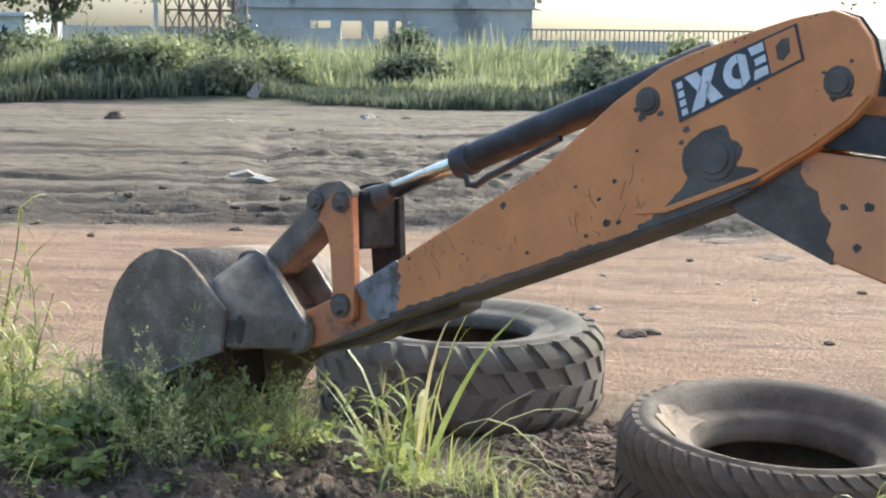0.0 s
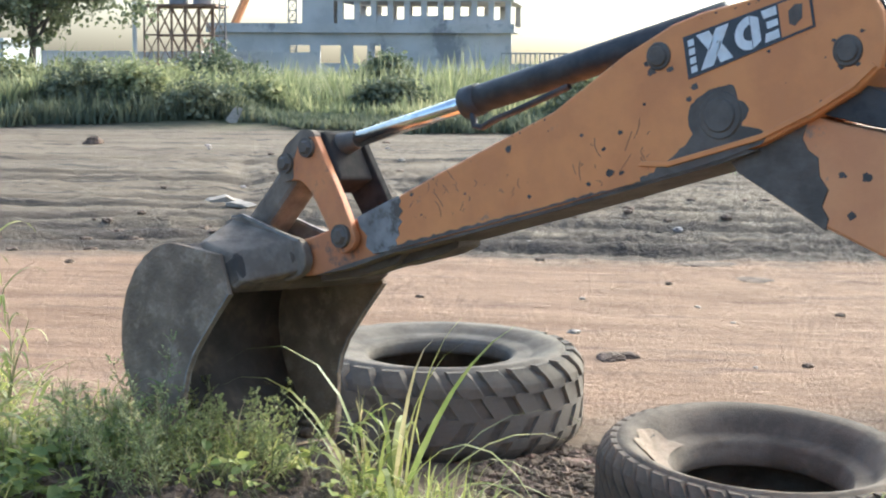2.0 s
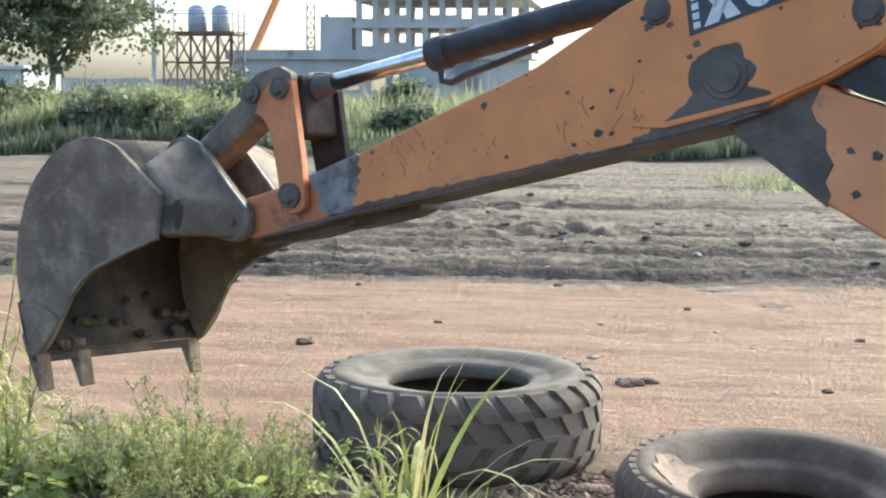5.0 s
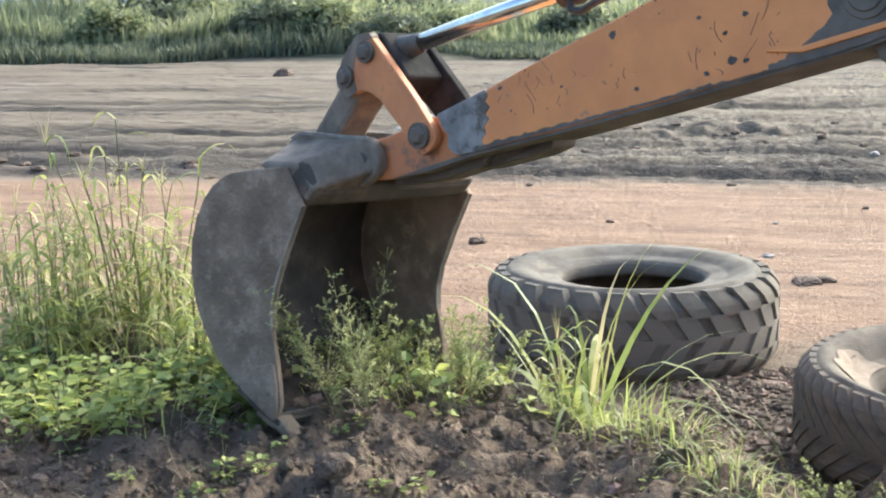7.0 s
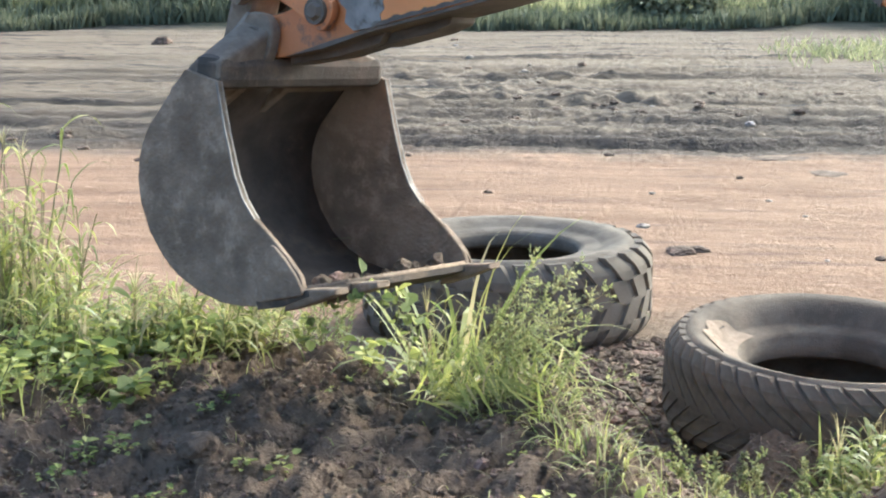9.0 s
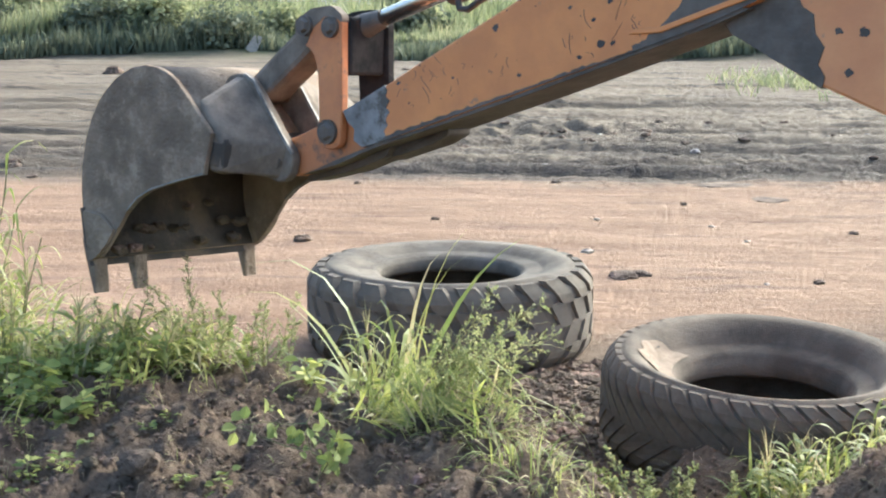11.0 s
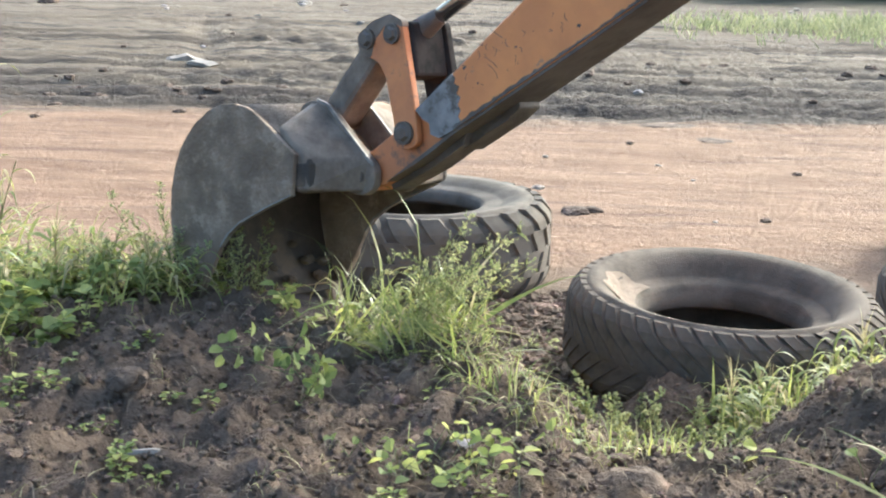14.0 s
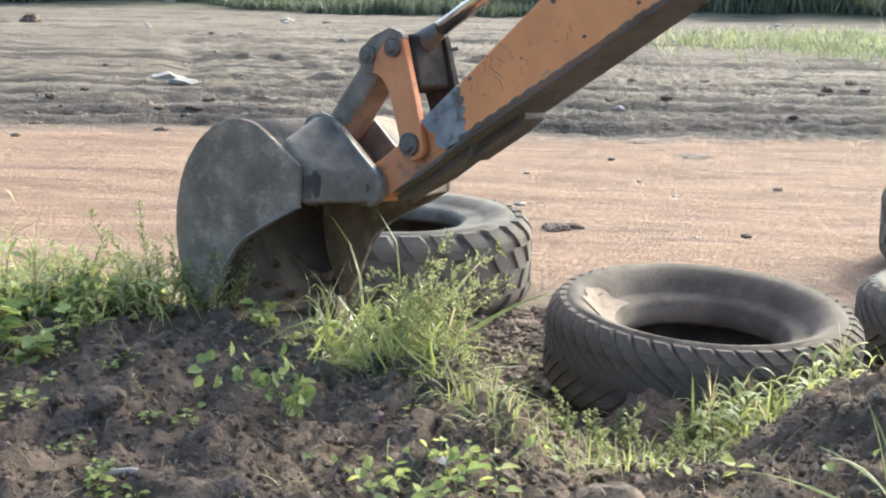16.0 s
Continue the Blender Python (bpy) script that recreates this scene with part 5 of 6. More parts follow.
def tree(x, y, h, crown_w, crown_h, crown_z, label, seed, clumps=120, leaves=46, lean=0.0, leaf=0.2):
    rnd = random.Random(seed)
    e = thing("tree", pose(x, y, ground_z(x, y) - 0.1), label, "tree", "trees at the edge of the yard")
    bm = bmesh.new()
    top = Vector((lean, 0, h * 0.72))
    pts = [Vector((0, 0, 0)).lerp(top, k / 7) + Vector((0.12 * noise.noise((k * 0.7, seed, 0)), 0.1 * noise.noise((k * 0.7, seed, 9)), 0)) for k in range(8)]
    tube(bm, [tuple(p) for p in pts], [0.17 * (1 - 0.1 * k) for k in range(8)], 10)
    tips = []
    for i in range(16):
        b = pts[rnd.randint(3, 7)]
        a = rnd.uniform(0, 6.283)
        end = Vector((lean * 0.6 + math.cos(a) * crown_w * rnd.uniform(0.3, 0.9), math.sin(a) * crown_w * rnd.uniform(0.3, 0.9), crown_z + crown_h * rnd.uniform(-0.5, 0.8)))
        mid = b.lerp(end, 0.5) + Vector((0, 0, 0.25))
        tube(bm, [tuple(b), tuple(b.lerp(mid, 0.5)), tuple(mid), tuple(mid.lerp(end, 0.6)), tuple(end)], [0.075, 0.06, 0.045, 0.03, 0.012], 6)
        tips += [mid, mid.lerp(end, 0.5), end]
    part("trunk", bm, M_BARK, e, "dark trunk with spreading limbs", True)
    s = Sheaf()
    for i in range(clumps):
        t = rnd.choice(tips)
        c = t + Vector((rnd.gauss(0, crown_w * 0.18), rnd.gauss(0, crown_w * 0.18), rnd.gauss(0, crown_h * 0.16)))
        r = rnd.uniform(0.25, 0.6)
        for k in range(leaves):
            p = c + Vector((rnd.gauss(0, r * 0.6), rnd.gauss(0, r * 0.6), rnd.gauss(0, r * 0.42)))
            s.leaf(p, (rnd.uniform(-1, 1), rnd.uniform(-1, 1), rnd.uniform(-0.9, 0.3)), leaf * rnd.uniform(0.5, 1.1), (rnd.uniform(-1, 1), rnd.uniform(-1, 1), rnd.uniform(0, 1)))
    s.build("crown", M_TREE, e)
    return e


def bush(x, y, w, h, label, seed, leaf_mat=None):
    rnd = random.Random(seed)
    e = thing("bush", pose(x, y, ground_z(x, y)), label, "bush", "bushes")
    s, st = Sheaf(), Sheaf()
    for i in range(46):
        a, r = rnd.uniform(0, 6.283), rnd.random() ** 0.6
        c = Vector((math.cos(a) * r * w, math.sin(a) * r * w * 0.7, h * (0.25 + 0.65 * rnd.random() * (1.1 - r * 0.6))))
        st.stem([(0, 0, 0), tuple(c * 0.5 + Vector((0, 0, 0.1))), tuple(c)], 0.03, 0.01)
        for k in range(44):
            p = c + Vector((rnd.gauss(0, 0.22), rnd.gauss(0, 0.22), rnd.gauss(0, 0.18)))
            s.leaf(p, (rnd.uniform(-1, 1), rnd.uniform(-1, 1), rnd.uniform(-0.5, 0.6)), rnd.uniform(0.08, 0.2), (rnd.uniform(-1, 1), rnd.uniform(-1, 1), 0.6))
    st.build("branches", M_BARK, e)
    s.build("foliage", leaf_mat or M_TREE, e)


far_vegetation()
tree(-22.6, 53.0, 6.4, 4.6, 3.5, 5.0, "dark green broadleaf tree with a slanting trunk above the grass", 3, 250, 46, -0.9)
tree(-20.7, 53.5, 6.8, 5.2, 3.7, 5.0, "dark green broadleaf tree with an upright trunk above the grass", 8, 300, 46, 0.3)
tree(-58.5, 110.0, 10.0, 4.2, 4.0, 7.2, "broad pale-green tree far behind the shed", 14, 130, 46, 0.2, 0.35)
bush(-13.6, 52.0, 1.5, 2.5, "dark green bush in the tall grass", 2)
bush(-21.7, 51.5, 1.0, 1.9, "low dark bush under the trees", 5)
bush(-23.6, 52.0, 1.2, 1.7, "low dark bush under the trees", 6)
bush(-19.0, 52.0, 1.0, 1.6, "low dark bush under the trees", 10)
bush(-7.8, 52.5, 0.9, 2.1, "small bush standing in tall grass", 7)
bush(6.9, 55.0, 1.4, 3.3, "green bush beyond the fence of the yard", 9)


rnd_b = random.Random(66)
for k in range(26):
    bx = rnd_b.uniform(-0.48, 0.30)
    by = rnd_b.uniform(43, 50)
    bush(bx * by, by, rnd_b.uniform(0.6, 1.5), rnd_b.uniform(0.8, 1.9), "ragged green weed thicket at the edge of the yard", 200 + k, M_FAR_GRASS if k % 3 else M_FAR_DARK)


def frame_building():
    """Unfinished concrete building: a low wing with openings, an open two-storey frame on it."""
    e = thing("concrete_building", pose(0.6, 150, -0.6), "unfinished grey concrete frame building with open bays", "building")
    x0, x1, d = -41.0, -11.8, 14.0
    # low wing wall with openings
    win = [(-33.2, -31.2), (-30.2, -28.2), (-27.0, -25.6), (-24.9, -24.3)]
    last = x0
    blocks = []
    for a, b in win:
        blocks += [(last, a, 0, 6.0), (a, b, 0, 2.6), (a, b, 4.3, 6.0)]
        last = b
    for a, b, z0, z1 in blocks + [(last, x1, 0, 6.0)]:
        bm = bmesh.new()
        box(bm, a, b, 0, 0.4, z0, z1)
        part("wall_section", bm, M_CONCRETE, e)
    bm = bmesh.new()
    box(bm, x0, x1, 0.41, d, 5.7, 6.0)
    part("floor_slab", bm, M_CONCRETE, e)
    bm = bmesh.new()
    box(bm, x0 - 0.3, x1 + 0.3, -0.5, -0.01, 5.5, 6.4)
    part("parapet", bm, M_CONCRETE, e)
    for lvl, (a, b, z) in enumerate(((-28.5, x1, 6.4), (-28.5, x1, 9.0))):
        n = 11
        for k in range(n):
            x = a + (b - a - 0.6) * k / (n - 1)
            for y in (0.0, d - 1):
                bm = bmesh.new()
                box(bm, x, x + 0.55, y, y + 0.5, z, z + 2.1)
                part("column", bm, M_CONCRETE, e)
        bm = bmesh.new()
        box(bm, a - 0.3, b + 0.2, -0.2, d, z + 2.1, z + 2.6)
        part("floor_slab", bm, M_CONCRETE, e)
        for k in range(n - 1):
            x = a + (b - a - 0.6) * k / (n - 1)
            bm = bmesh.new()
            box(bm, x + 0.56, x + (b - a - 0.6) / (n - 1), 0.1, 0.3, z, z + (0.75 if k % 3 else 0.4))
            part("infill_wall", bm, M_CONCRETE, e)
    rnd = random.Random(4)
    for k in range(26):
        x = rnd.uniform(-32, x1)
        bm = bmesh.new()
        rod(bm, (x, 0.5, 11.6 if x > -28 else 6.4), (x + rnd.uniform(-.2, .2), 0.5, (11.6 if x > -28 else 6.4) + rnd.uniform(1.0, 2.6)), 0.06, seg=6)
        part("rebar_post", bm, M_RAILS, e)
    bm = bmesh.new()
    box(bm, -32.0, -28.9, 0.2, 3, 6.4, 9.6)
    part("stair_core", bm, M_CONCRETE, e)


def lattice(bm, x0, x1, y, z0, z1, nx, nz, r):
    for i in range(nx + 1):
        x = x0 + (x1 - x0) * i / nx
        rod(bm, (x, y, z0), (x, y, z1), r, seg=6)
    for j in range(nz + 1):
        z = z0 + (z1 - z0) * j / nz
        rod(bm, (x0, y, z), (x1, y, z), r * 0.8, seg=6)
    for i in range(nx):
        for j in range(nz):
            a, b = x0 + (x1 - x0) * i / nx, x0 + (x1 - x0) * (i + 1) / nx
            c, d = z0 + (z1 - z0) * j / nz, z0 + (z1 - z0) * (j + 1) / nz
            rod(bm, (a, y, c), (b, y, d), r * 0.6, seg=5)
            rod(bm, (a, y, d), (b, y, c), r * 0.6, seg=5)


def tank_tower():
    e = thing("water_tank_stand", pose(0, 100, 0), "steel lattice stand carrying two grey water tanks", "water tower")
    for y in (0.0, 3.0):
        bm = bmesh.new()
        lattice(bm, -31.2, -26.6, y, 0, 5.5, 5, 3, 0.07)
        part("lattice_frame", bm, M_RUST, e, "rusty lattice frame")
    bm = bmesh.new()
    box(bm, -31.4, -26.4, -0.2, 3.2, 5.5, 5.65)
    part("deck", bm, M_RUST, e)
    for x in (-29.3, -27.7):
        bm = bmesh.new()
        rod(bm, (x, 1.4, 5.65), (x, 1.4, 7.2), 0.62, seg=28)
        rod(bm, (x, 1.4, 7.2), (x, 1.4, 7.45), 0.62, 0.25, seg=28)
        for z in (6.2, 6.6, 7.0):
            rod(bm, (x, 1.4, z), (x, 1.4, z + 0.08), 0.65, seg=28)
        part("tank", bm, M_TANK, e, "grey ribbed plastic tank", True)
    bm = bmesh.new()
    for k in range(6):
        rod(bm, (-31.4 + k * 0.98, -0.2, 5.65), (-31.4 + k * 0.98, -0.2, 6.8), 0.035, seg=5)
    rod(bm, (-31.4, -0.2, 6.8), (-26.4, -0.2, 6.8), 0.035, seg=5)
    part("guard_rail", bm, M_RAILS, e)
    bm = bmesh.new()
    for dx in (0.2, 0.6):
        rod(bm, (-26.4 + dx, 0, 0), (-26.4 + dx, 0, 7.0), 0.04, seg=5)
    for k in range(20):
        rod(bm, (-26.2, 0, 0.3 + 0.33 * k), (-25.8, 0, 0.3 + 0.33 * k), 0.025, seg=4)
    part("ladder", bm, M_RAILS, e)
    p = thing("utility_pole", pose(-31.2, 98, 0), "grey concrete utility pole", "pole")
    bm = bmesh.new()
    rod(bm, (0, 0, 0), (0, 0, 9), 0.17, 0.12, seg=12)
    part("shaft", bm, M_CONCRETE, p)


def long_wall():
    e = thing("boundary_wall", pose(0, 102, 0), "long low grey boundary wall of the site", "wall", kind="structure")
    for k in range(20):
        bm = bmesh.new()
        box(bm, -52 + k * 1.6, -52 + k * 1.6 + 1.58, 0, 0.2, 0, 2.6 + 0.02 * (k % 3))
        part("wall_panel", bm, M_CONCRETE, e)


def shed():
    e = thing("storage_shed", pose(0, 88, 0), "long pale sheet-metal shed with dark openings", "shed")
    bm = bmesh.new()
    plate(bm, [(-56, 0), (-35.9, 0), (-35.9, 3.0), (-56, 3.0)], 0, 6, 0)
    part("wall", bm, M_SHED, e)
    bm = bmesh.new()
    plate(bm, [(-56.3, 3.01), (-35.6, 3.01), (-35.6, 3.2), (-56.3, 3.2)], -0.5, 6.5, 0)
    part("roof", bm, M_SHED, e)
    for k in range(24):
        bm = bmesh.new()
        box(bm, -55.8 + k * 0.82, -55.72 + k * 0.82, -0.05, -0.004, 0, 2.95)
        part("sheet_rib", bm, M_SHED, e)
    for k in range(8):
        x = -54.6 + k * 2.42
        bm = bmesh.new()
        for a, b, c, d in ((x, x + 1.1, 0.9, 1.0), (x, x + 1.1, 2.1, 2.2), (x, x + 0.1, 1.001, 2.099), (x + 1.0, x + 1.1, 1.001, 2.099), (x + 0.52, x + 0.58, 1.001, 2.099)):
            box(bm, a, b, -0.10, -0.055, c, d)
        win = part("window", bm, M_WHITE, e, "white window frame")
        bm = bmesh.new()
        box(bm, x + 0.1, x + 1.0, -0.075, -0.06, 1.0, 2.1)
        part("pane", bm, M_HOSE, win, "dark window pane")
        bm = bmesh.new()
        box(bm, x + 1.7, x + 1.86, -0.09, -0.055, 0, 2.97)
        part("corner_post", bm, M_RAILS, e, "grey panel joint post")


def cranes():
    e = thing("mobile_crane", pose(-42.0, 160, 0), "distant mobile crane with a raised telescopic boom", "crane")
    bm = bmesh.new()
    box(bm, -4, 3, -1.3, 1.3, 0.9, 2.6, 0.2)
    part("carrier", bm, M_PALE, e)
    for x in (-3, -1.4, 1, 2.3):
        bm = bmesh.new()
        rod(bm, (x, -1.35, 0.55), (x, -0.9, 0.55), 0.55, seg=18)
        part("wheel", bm, M_HOSE, e)
    bm = bmesh.new()
    rod(bm, (-0.2, 0, 2.4), (5.2, 0, 14), 0.45, 0.4, seg=8)
    rod(bm, (5.1, 0, 13.7), (9.0, 0, 22), 0.32, 0.28, seg=8)
    part("boom", bm, M_PALE, e, "faded telescopic boom")
    t = thing("tower_crane", pose(-41.0, 190, 0), "distant slender tower crane with a hook", "crane")
    bm = bmesh.new()
    lattice(bm, -0.5, 0.5, 0, 0, 24, 1, 20, 0.09)
    part("mast", bm, M_RAILS, t)
    bm = bmesh.new()
    rod(bm, (-3, 0, 20), (6, 0, 25), 0.2, seg=6)
    part("jib", bm, M_RAILS, t)
    bm = bmesh.new()
    rod(bm, (2.0, 0, 11.2), (2.0, 0, 23), 0.05, seg=5)
    rod(bm, (2.0, 0, 10.2), (2.0, 0, 11.2), 0.3, 0.2, seg=8)
    part("hook_block", bm, M_DARK, t)


def far_fence():
    e = thing("far_fence", pose(0, 118, 0), "long pale fence with thin upright bars on the horizon", "fence")
    for k in range(70):
        bm = bmesh.new()
        x = -9.5 + k * 0.36
        box(bm, x, x + 0.09, 0, 0.09, 0.4, 2.75)
        part("bar", bm, M_RAILS, e)
    for z in (1.0, 2.7):
        bm = bmesh.new()
        box(bm, -9.5, 16, 0.095, 0.2, z, z + 0.12)
        part("rail", bm, M_RAILS, e)
    w = thing("far_wall", pose(0, 125, 0), "low pale wall on the horizon", "wall")
    bm = bmesh.new()
    box(bm, -9.5, 60, 0, 0.3, 0, 2.0)
    part("panel", bm, M_CONCRETE, w)


frame_building()
tank_tower()
long_wall()
shed()
cranes()
far_fence()


# ---- litter on the yard ----
def lump(name, x, y, s, mt, label, category, seed, flat=0.6, sink=0.25, parent=None):
    rnd = random.Random(seed)
    bm = bmesh.new()
    bmesh.ops.create_icosphere(bm, subdivisions=3, radius=s)
    for v in bm.verts:
        k = 1 + 0.35 * noise.noise(v.co / s * 1.3 + Vector((seed, 0, 0))) + 0.18 * noise.noise(v.co / s * 3.5 + Vector((0, seed, 0)))
        v.co = Vector((v.co.x * k * rnd.choice((1.2, 1.2)), v.co.y * k, v.co.z * k * flat))
    ob = mesh_ob(name, bm, mt, None, "", False)
    ob.location = (x, y, ground_z(x, y) + s * flat * (1 - 2 * sink) * 0.5)
    ob.rotation_euler = (0, 0, rnd.uniform(0, 6))
    return tagged(ob, label, category, {"rock": "loose rocks", "clod": "soil clods", "litter": "scraps of litter"}[category])


def scatter():
    rnd = random.Random(77)
    lump("rock", -6.14, 35.6, 0.14, M_LITTER, "small pale rock on the bare yard", "rock", 1)
    lump("rock", -11.28, 33.1, 0.17, M_SOIL, "dark clod-like rock on the bare yard", "rock", 2, 0.9)
    lump("rock", 0.30, 9.29, 0.09, M_SOIL, "dark earthy lump near the tyre", "rock", 3, 0.35)
    lump("rock", 0.40, 9.36, 0.06, M_SOIL, "dark earthy lump near the tyre", "rock", 4, 0.4)
    lump("rock", -1.97, 10.49, 0.06, M_SOIL, "small dark stone on tan earth", "rock", 5)
    lump("rock", 1.13, 14.1, 0.22, M_SOIL, "flat dark patch of earth on tan ground", "rock", 6, 0.06, 0.4)
    lump("rock", 1.43, 13.1, 0.16, M_SOIL, "flat dark patch of earth on tan ground", "rock", 7, 0.06, 0.4)
    for i in range(2):
        bm = bmesh.new()
        plate(bm, rounded([(-0.28, 0), (0.2, 0.0), (0.24, 0.02), (0.10, 0.05), (0.02, 0.10 - 0.05 * i), (-0.12, 0.06), (-0.2, 0.055)], 0.015), -0.08, 0.08, 0.008)
        ob = mesh_ob("litter", bm, M_LITTER)
        ob.matrix_basis = pose(-4.75 + 0.35 * i, 19.4 - 0.5 * i, ground_z(-4.75, 19.4) + 0.005, 8, 0, 20 - 60 * i)
        tagged(ob, "crumpled pale scrap lying on muddy ground", "litter", "scraps of litter")
    bm = bmesh.new()
    plate(bm, rounded([(-0.16, 0), (0.16, 0), (0.10, 0.55), (-0.12, 0.5)], 0.05), 0, 0.05, 0.01)
    ob = mesh_ob("litter", bm, M_LITTER)
    ob.matrix_basis = pose(-10.6, 42.3, ground_z(-10.6, 42.3), -20, 30, 10)
    tagged(ob, "pale slab leaning on the weedy bank", "litter", "scraps of litter")
    for i in range(60):
        y = rnd.uniform(8, 40)
        x = rnd.uniform(-0.36, 0.3) * y
        lump("rock", x, y, rnd.uniform(0.012, 0.03) * (0.6 + y / 16), rnd.choice((M_ROCK, M_SOIL, M_SOIL, M_LITTER)), "small loose stone on the bare yard", "rock", 100 + i, 0.55)
    # clods along ruts
    for cx, cy, n, sp in ((-6.2, 15.4, 40, 1.6), (-3.8, 15.6, 34, 1.4), (3.5, 20.0, 30, 3.0), (-0.5, 19.0, 26, 1.5), (-3.2, 24.5, 24, 2.5)):
        for i in range(n):
            x, y = rnd.gauss(cx, sp), rnd.gauss(cy, 0.9)
            lump("clod", x, y, rnd.uniform(0.02, 0.075), M_SOIL, "dark churned clod of mud in the ruts", "clod", 300 + i, 0.5)


scatter()


# ---- dug soil ----
def clods():
    """Crumbs and clods over the bank, uncountable."""
    rnd = random.Random(9)
    base = bmesh.new()
    bmesh.ops.create_icosphere(base, subdivisions=1, radius=1)
    bv = [v.co.copy() for v in base.verts]
    bf = [tuple(v.index for v in f.verts) for f in base.faces]
    base.free()
    V, F = [], []
    for i in range(34000):
        y = 2.7 + 2.9 * rnd.random()
        x = rnd.uniform(-2.3, 2.3)
        if y > 4.9 and x < 0.1 and rnd.random() < 0.5:
            continue
        s = 0.003 + 0.010 * rnd.random() ** 3 + (0.024 * rnd.random() if rnd.random() < 0.010 else 0)
        z = ground_z(x, y) + s * 0.25
        k = len(V)
        q = [rnd.uniform(0.65, 1.35) for _ in range(12)]
        V += [(x + v.x * s * q[j], y + v.y * s * q[j], z + v.z * s * q[j] * 0.8) for j, v in enumerate(bv)]
        F += [tuple(k + a for a in f) for f in bf]
    for i in range(3200):
        x, y = rnd.uniform(-0.25, 0.75), rnd.uniform(5.3, 7.0)
        if (x - 0.885) ** 2 + (y - 5.66) ** 2 < 0.38 or (x + 0.512) ** 2 + (y - 7.32) ** 2 < 0.5:
            continue
        s = 0.006 + 0.03 * rnd.random() ** 3
        k = len(V)
        q = [rnd.uniform(0.6, 1.4) for _ in range(12)]
        z = ground_z(x, y) + s * 0.2
        V += [(x + v.x * s * q[j], y + v.y * s * q[j], z + v.z * s * q[j] * 0.7) for j, v in enumerate(bv)]
        F += [tuple(k + a for a in f) for f in bf]
    ob = pydata("soil_crumbs", V, F, M_SOIL)
    tagged(ob, "loose dark crumbs of freshly dug soil", "soil", kind="stuff")
    random.seed(41)
    s = Sheaf()
    for i in range(6500):
        x, y = rnd.uniform(-2.0, 1.8), rnd.uniform(2.8, 5.2)
        if noise.noise((x * 2.2, y * 2.2, 6.0)) < rnd.uniform(-0.35, 0.35):
            continue
        s.blade((x, y, ground_z(x, y) - 0.004), up_dir(rnd.uniform(0.6, 3.0)), rnd.uniform(0.03, 0.12), rnd.uniform(0.0018, 0.004), rnd.uniform(1.0, 3.5), 5)
    tagged(s.build("torn_roots", M_ROOT), "tangle of dry roots and torn grass on the dug soil", "roots", kind="stuff")
    for i, (x, y, s) in enumerate(((0.06, 3.6, 0.05), (0.49, 3.52, 0.10), (0.60, 3.5, 0.06), (-1.49, 5.05, 0.06), (0.2, 3.5, 0.045), (-0.95, 3.9, 0.05), (0.35, 3.75, 0.04), (1.0, 5.02, 0.06))):
        lump("rock" if i in (0, 3) else "clod", x, y, s, M_ROCK if i in (0, 3) else M_SOIL, "pale stone on the dug soil" if i in (0, 3) else "lump of freshly dug soil", "rock" if i in (0, 3) else "clod", 40 + i, 0.7)
    bm = bmesh.new()
    tube(bm, [(-0.07, 0, 0), (0.0, 0.005, 0.006), (0.07, -0.004, 0.0)], [0.010, 0.012, 0.008], 6)
    ob = mesh_ob("litter", bm, M_LITTER)
    ob.location = (-0.745, 3.436, ground_z(-0.745, 3.436) + 0.01)
    tagged(ob, "short pale stick on the dug soil", "litter", "scraps of litter")


clods()


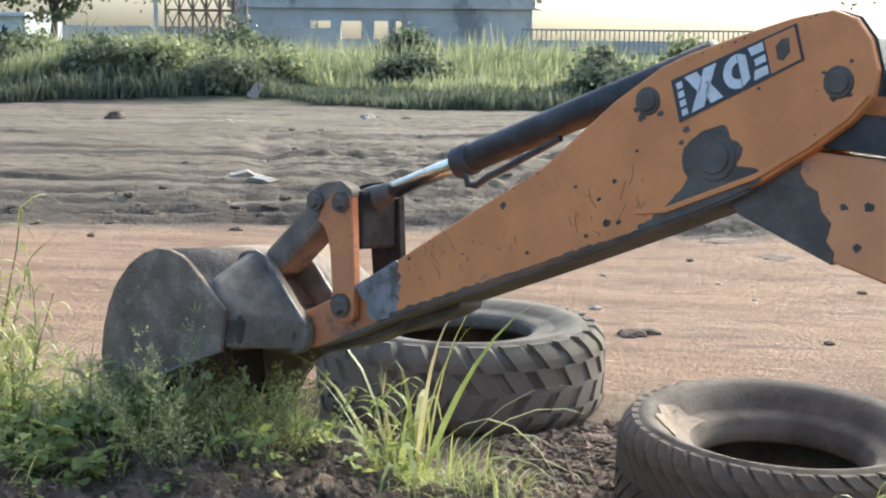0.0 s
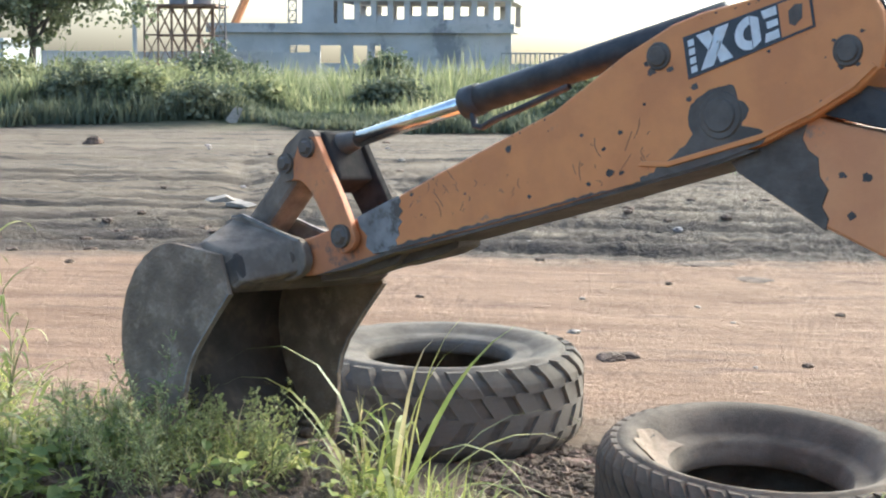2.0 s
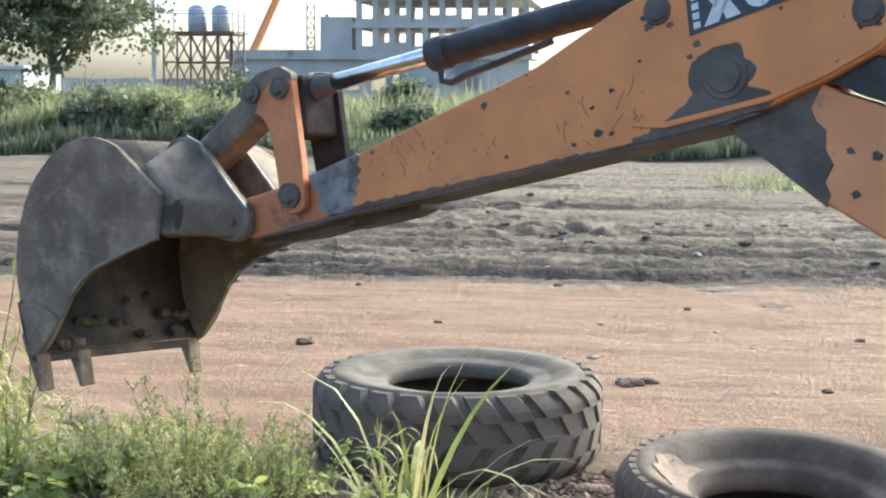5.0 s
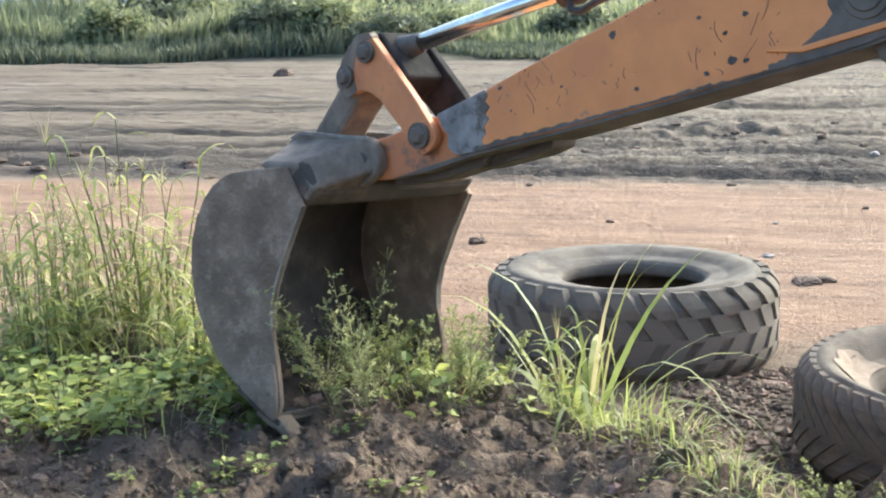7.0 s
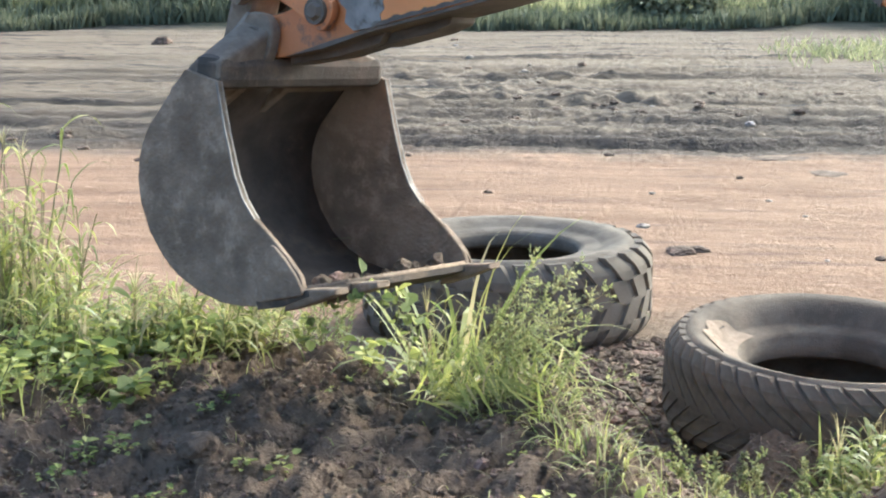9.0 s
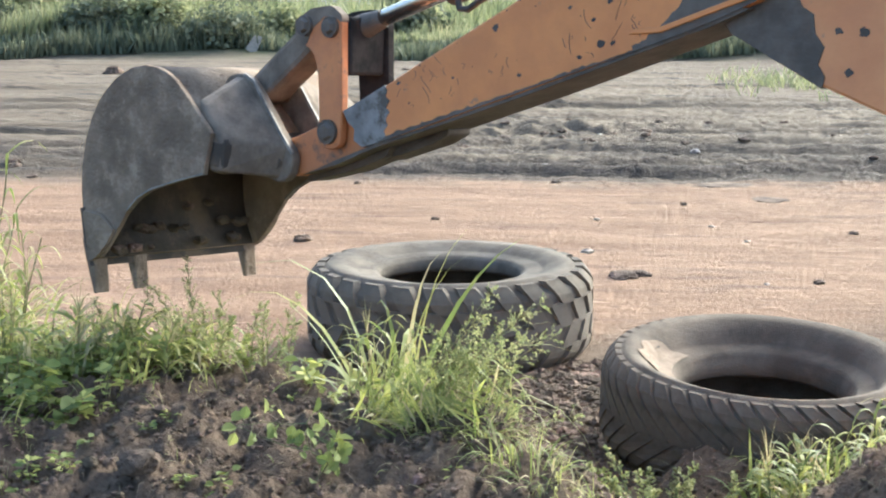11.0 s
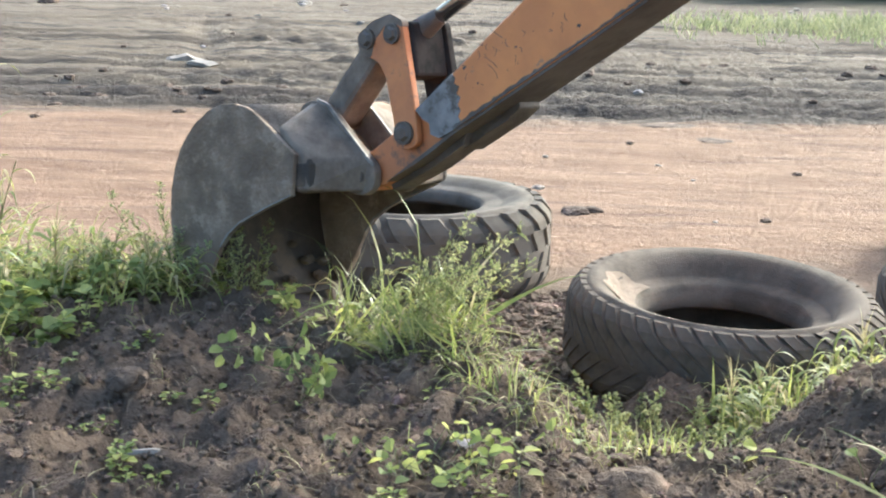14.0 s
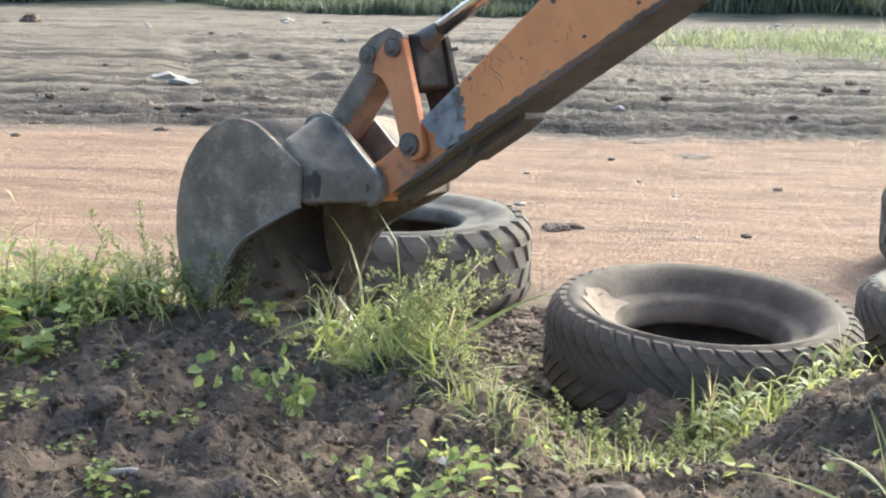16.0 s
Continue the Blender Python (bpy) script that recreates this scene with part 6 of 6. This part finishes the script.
# ---- what moves ----
def motions():
    kids = {o.name.split(".")[0]: o for o in HOE.children}
    rows = {k: [] for k in ("link", "barrel", "piston", "eye", "push", "bucket", "boom")}
    arm = []
    for t, x, y, z, psi, rot, la, ba in ARM:
        arm.append((t, arm_pose(x, y, z, psi, rot)))
        a = radians(la)
        T = Vector((LINK_L * math.cos(a), LINK_L * math.sin(a)))
        P = Vector((LINK_R * math.cos(a + LINK_A), LINK_R * math.sin(a + LINK_A)))
        K = Vector(BP) + CRANK * Vector((math.cos(radians(ba)), math.sin(radians(ba))))
        rows["link"].append((t, turned(0, 0, la - 90)))
        d = Vector(CYL_TAIL) - T
        ang = math.degrees(math.atan2(d.y, d.x))
        rows["piston"].append((t, pose(0, ARM_W / 2, 0) @ turned(T.x, T.y, ang)))
        rows["eye"].append(rows["piston"][-1])
        rows["barrel"].append((t, pose(0, ARM_W / 2, 0) @ turned(CYL_TAIL[0], CYL_TAIL[1], ang)))
        d = K - P
        rows["push"].append((t, turned(P.x, P.y, math.degrees(math.atan2(d.y, d.x)))))
        rows["bucket"].append((t, turned(BP[0], BP[1], ba - BUCKET_REST)))
    walk(HOE, arm)
    at = {t: m for t, m in arm}
    carried = {t: at[t] @ m for t, m in rows["bucket"]}
    for ob, home, seat, (gx, gy, r), k in SCOOPED:
        turn = 25.0 * k
        held = [(t, Matrix.Translation(m @ Vector(seat)) @ pose(0, 0, 0, 12 * (t - 7.5), 30 * (t - 7.5), turn)) for t, m in carried.items() if 7.9 < t < 8.55]
        drop = held[-1][1].translation
        gz, late = ground_z(gx, gy) - r * 0.5, 0.008 * k
        low = Matrix.Translation((0.55 * drop.x + 0.45 * gx, 0.55 * drop.y + 0.45 * gy, 0.5 * drop.z + 0.5 * gz))
        rest = pose(gx, gy, gz, 40, 55, turn)
        walk(ob, [(0, pose(*home, 0, 0, turn)), (6.9, pose(*home, 0, 0, turn)), (7.5, pose(home[0] + 0.34, home[1] - 0.02, home[2] + 0.05, 5, 15, turn)), (7.7, pose(home[0] + 0.42, home[1] - 0.04, home[2] + 0.12, 8, 30, turn))] + held + [(8.72 + late, low @ pose(0, 0, 0, 25, 45, turn)), (8.86 + late, rest), (16, rest)])
    for k, (ob, a, b) in enumerate(TORN):
        mid = tuple((p + q) / 2 for p, q in zip(a, b))
        walk(ob, [(0, pose(*a)), (6.9 + 0.03 * k, pose(*a)), (7.35, pose(mid[0], mid[1], mid[2] + 0.04, 10, 25, 10)), (7.75, pose(*b, 20, 40 + 3 * k, 25 + 20 * k)), (16, pose(*b, 20, 40 + 3 * k, 25 + 20 * k))])
    walk(kids["bucket_link"], rows["link"])
    walk(kids["piston_rod"], rows["piston"])
    walk(kids["rod_eye"], rows["eye"])
    walk(kids["cylinder_barrel"], rows["barrel"])
    walk(kids["push_rod"], rows["push"])
    walk(kids["bucket"], rows["bucket"])
    walk(kids["boom"], [(t, turned(PIVOT[0], PIVOT[1], a)) for t, a in BOOM])
    for g in BENT:
        x, y, z = g.matrix_basis.translation
        rows = [(t, pose(x + dx, y, z - dz, 0, ry, 0)) for t, dx, dz, ry in ((0, 0, 0, 0), (11.3, 0, 0, 0), (11.8, 0.02, 0.03, 10), (12.4, 0.05, 0.06, 24), (13, 0.07, 0.08, 30), (16, 0.07, 0.08, 30))]
        walk(g, rows)
    base = WEED.matrix_basis.translation.copy()
    walk(WEED, [(t, pose(x, y, z, rx, ry, rz)) for t, x, y, z, rx, ry, rz in (
        (0, base.x, base.y, base.z, 0, 0, 0), (6.8, base.x, base.y, base.z, 0, 0, 0), (7.1, -0.96, 4.55, 0.36, 0, 6, 0), (7.5, -0.66, 4.56, 0.46, 0, -12, 5), (7.75, -0.50, 4.62, 0.58, 0, 10, 8),
        (8.0, -0.42, 4.62, 0.86, 0, 35, 10), (8.2, -0.40, 4.58, 0.98, 4, 60, 12), (8.5, -0.36, 4.56, 1.04, 8, 80, 12), (8.8, -0.30, 4.66, 0.66, 8, 60, 14), (9.0, -0.26, 4.66, 0.38, 4, 66, 16), (9.3, -0.26, 4.66, 0.34, 0, 74, 16), (16, -0.26, 4.66, 0.34, 0, 74, 16))])
    base = VINE.matrix_basis.translation.copy()
    walk(VINE, [(t, pose(x, y, z, rx, ry, rz)) for t, x, y, z, rx, ry, rz in (
        (0, base.x, base.y, base.z, 0, 0, 0), (6.9, base.x, base.y, base.z, 0, 0, 0), (7.3, -0.84, 4.55, 0.58, 0, 0, 0), (7.6, -0.72, 4.50, 0.76, 0, 4, 5), (7.9, -0.47, 4.46, 1.06, 0, 6, 10), (8.0, -0.45, 4.44, 1.20, 0, 6, 10),
        (8.2, -0.42, 4.42, 1.33, 0, 0, 12), (8.3, -0.39, 4.42, 1.40, 0, 0, 12), (8.5, -0.38, 4.42, 1.40, 0, 0, 14), (8.6, -0.40, 4.42, 1.24, 0, 0, 14), (8.8, -0.46, 4.40, 1.14, 0, 8, 16), (8.9, -0.49, 4.36, 0.98, 6, 10, 20),
        (9.1, -0.55, 4.26, 0.50, 30, 20, 30), (9.3, -0.52, 4.12, 0.42, 60, 30, 40), (16, -0.50, 4.08, 0.41, 62, 30, 40))])


motions()
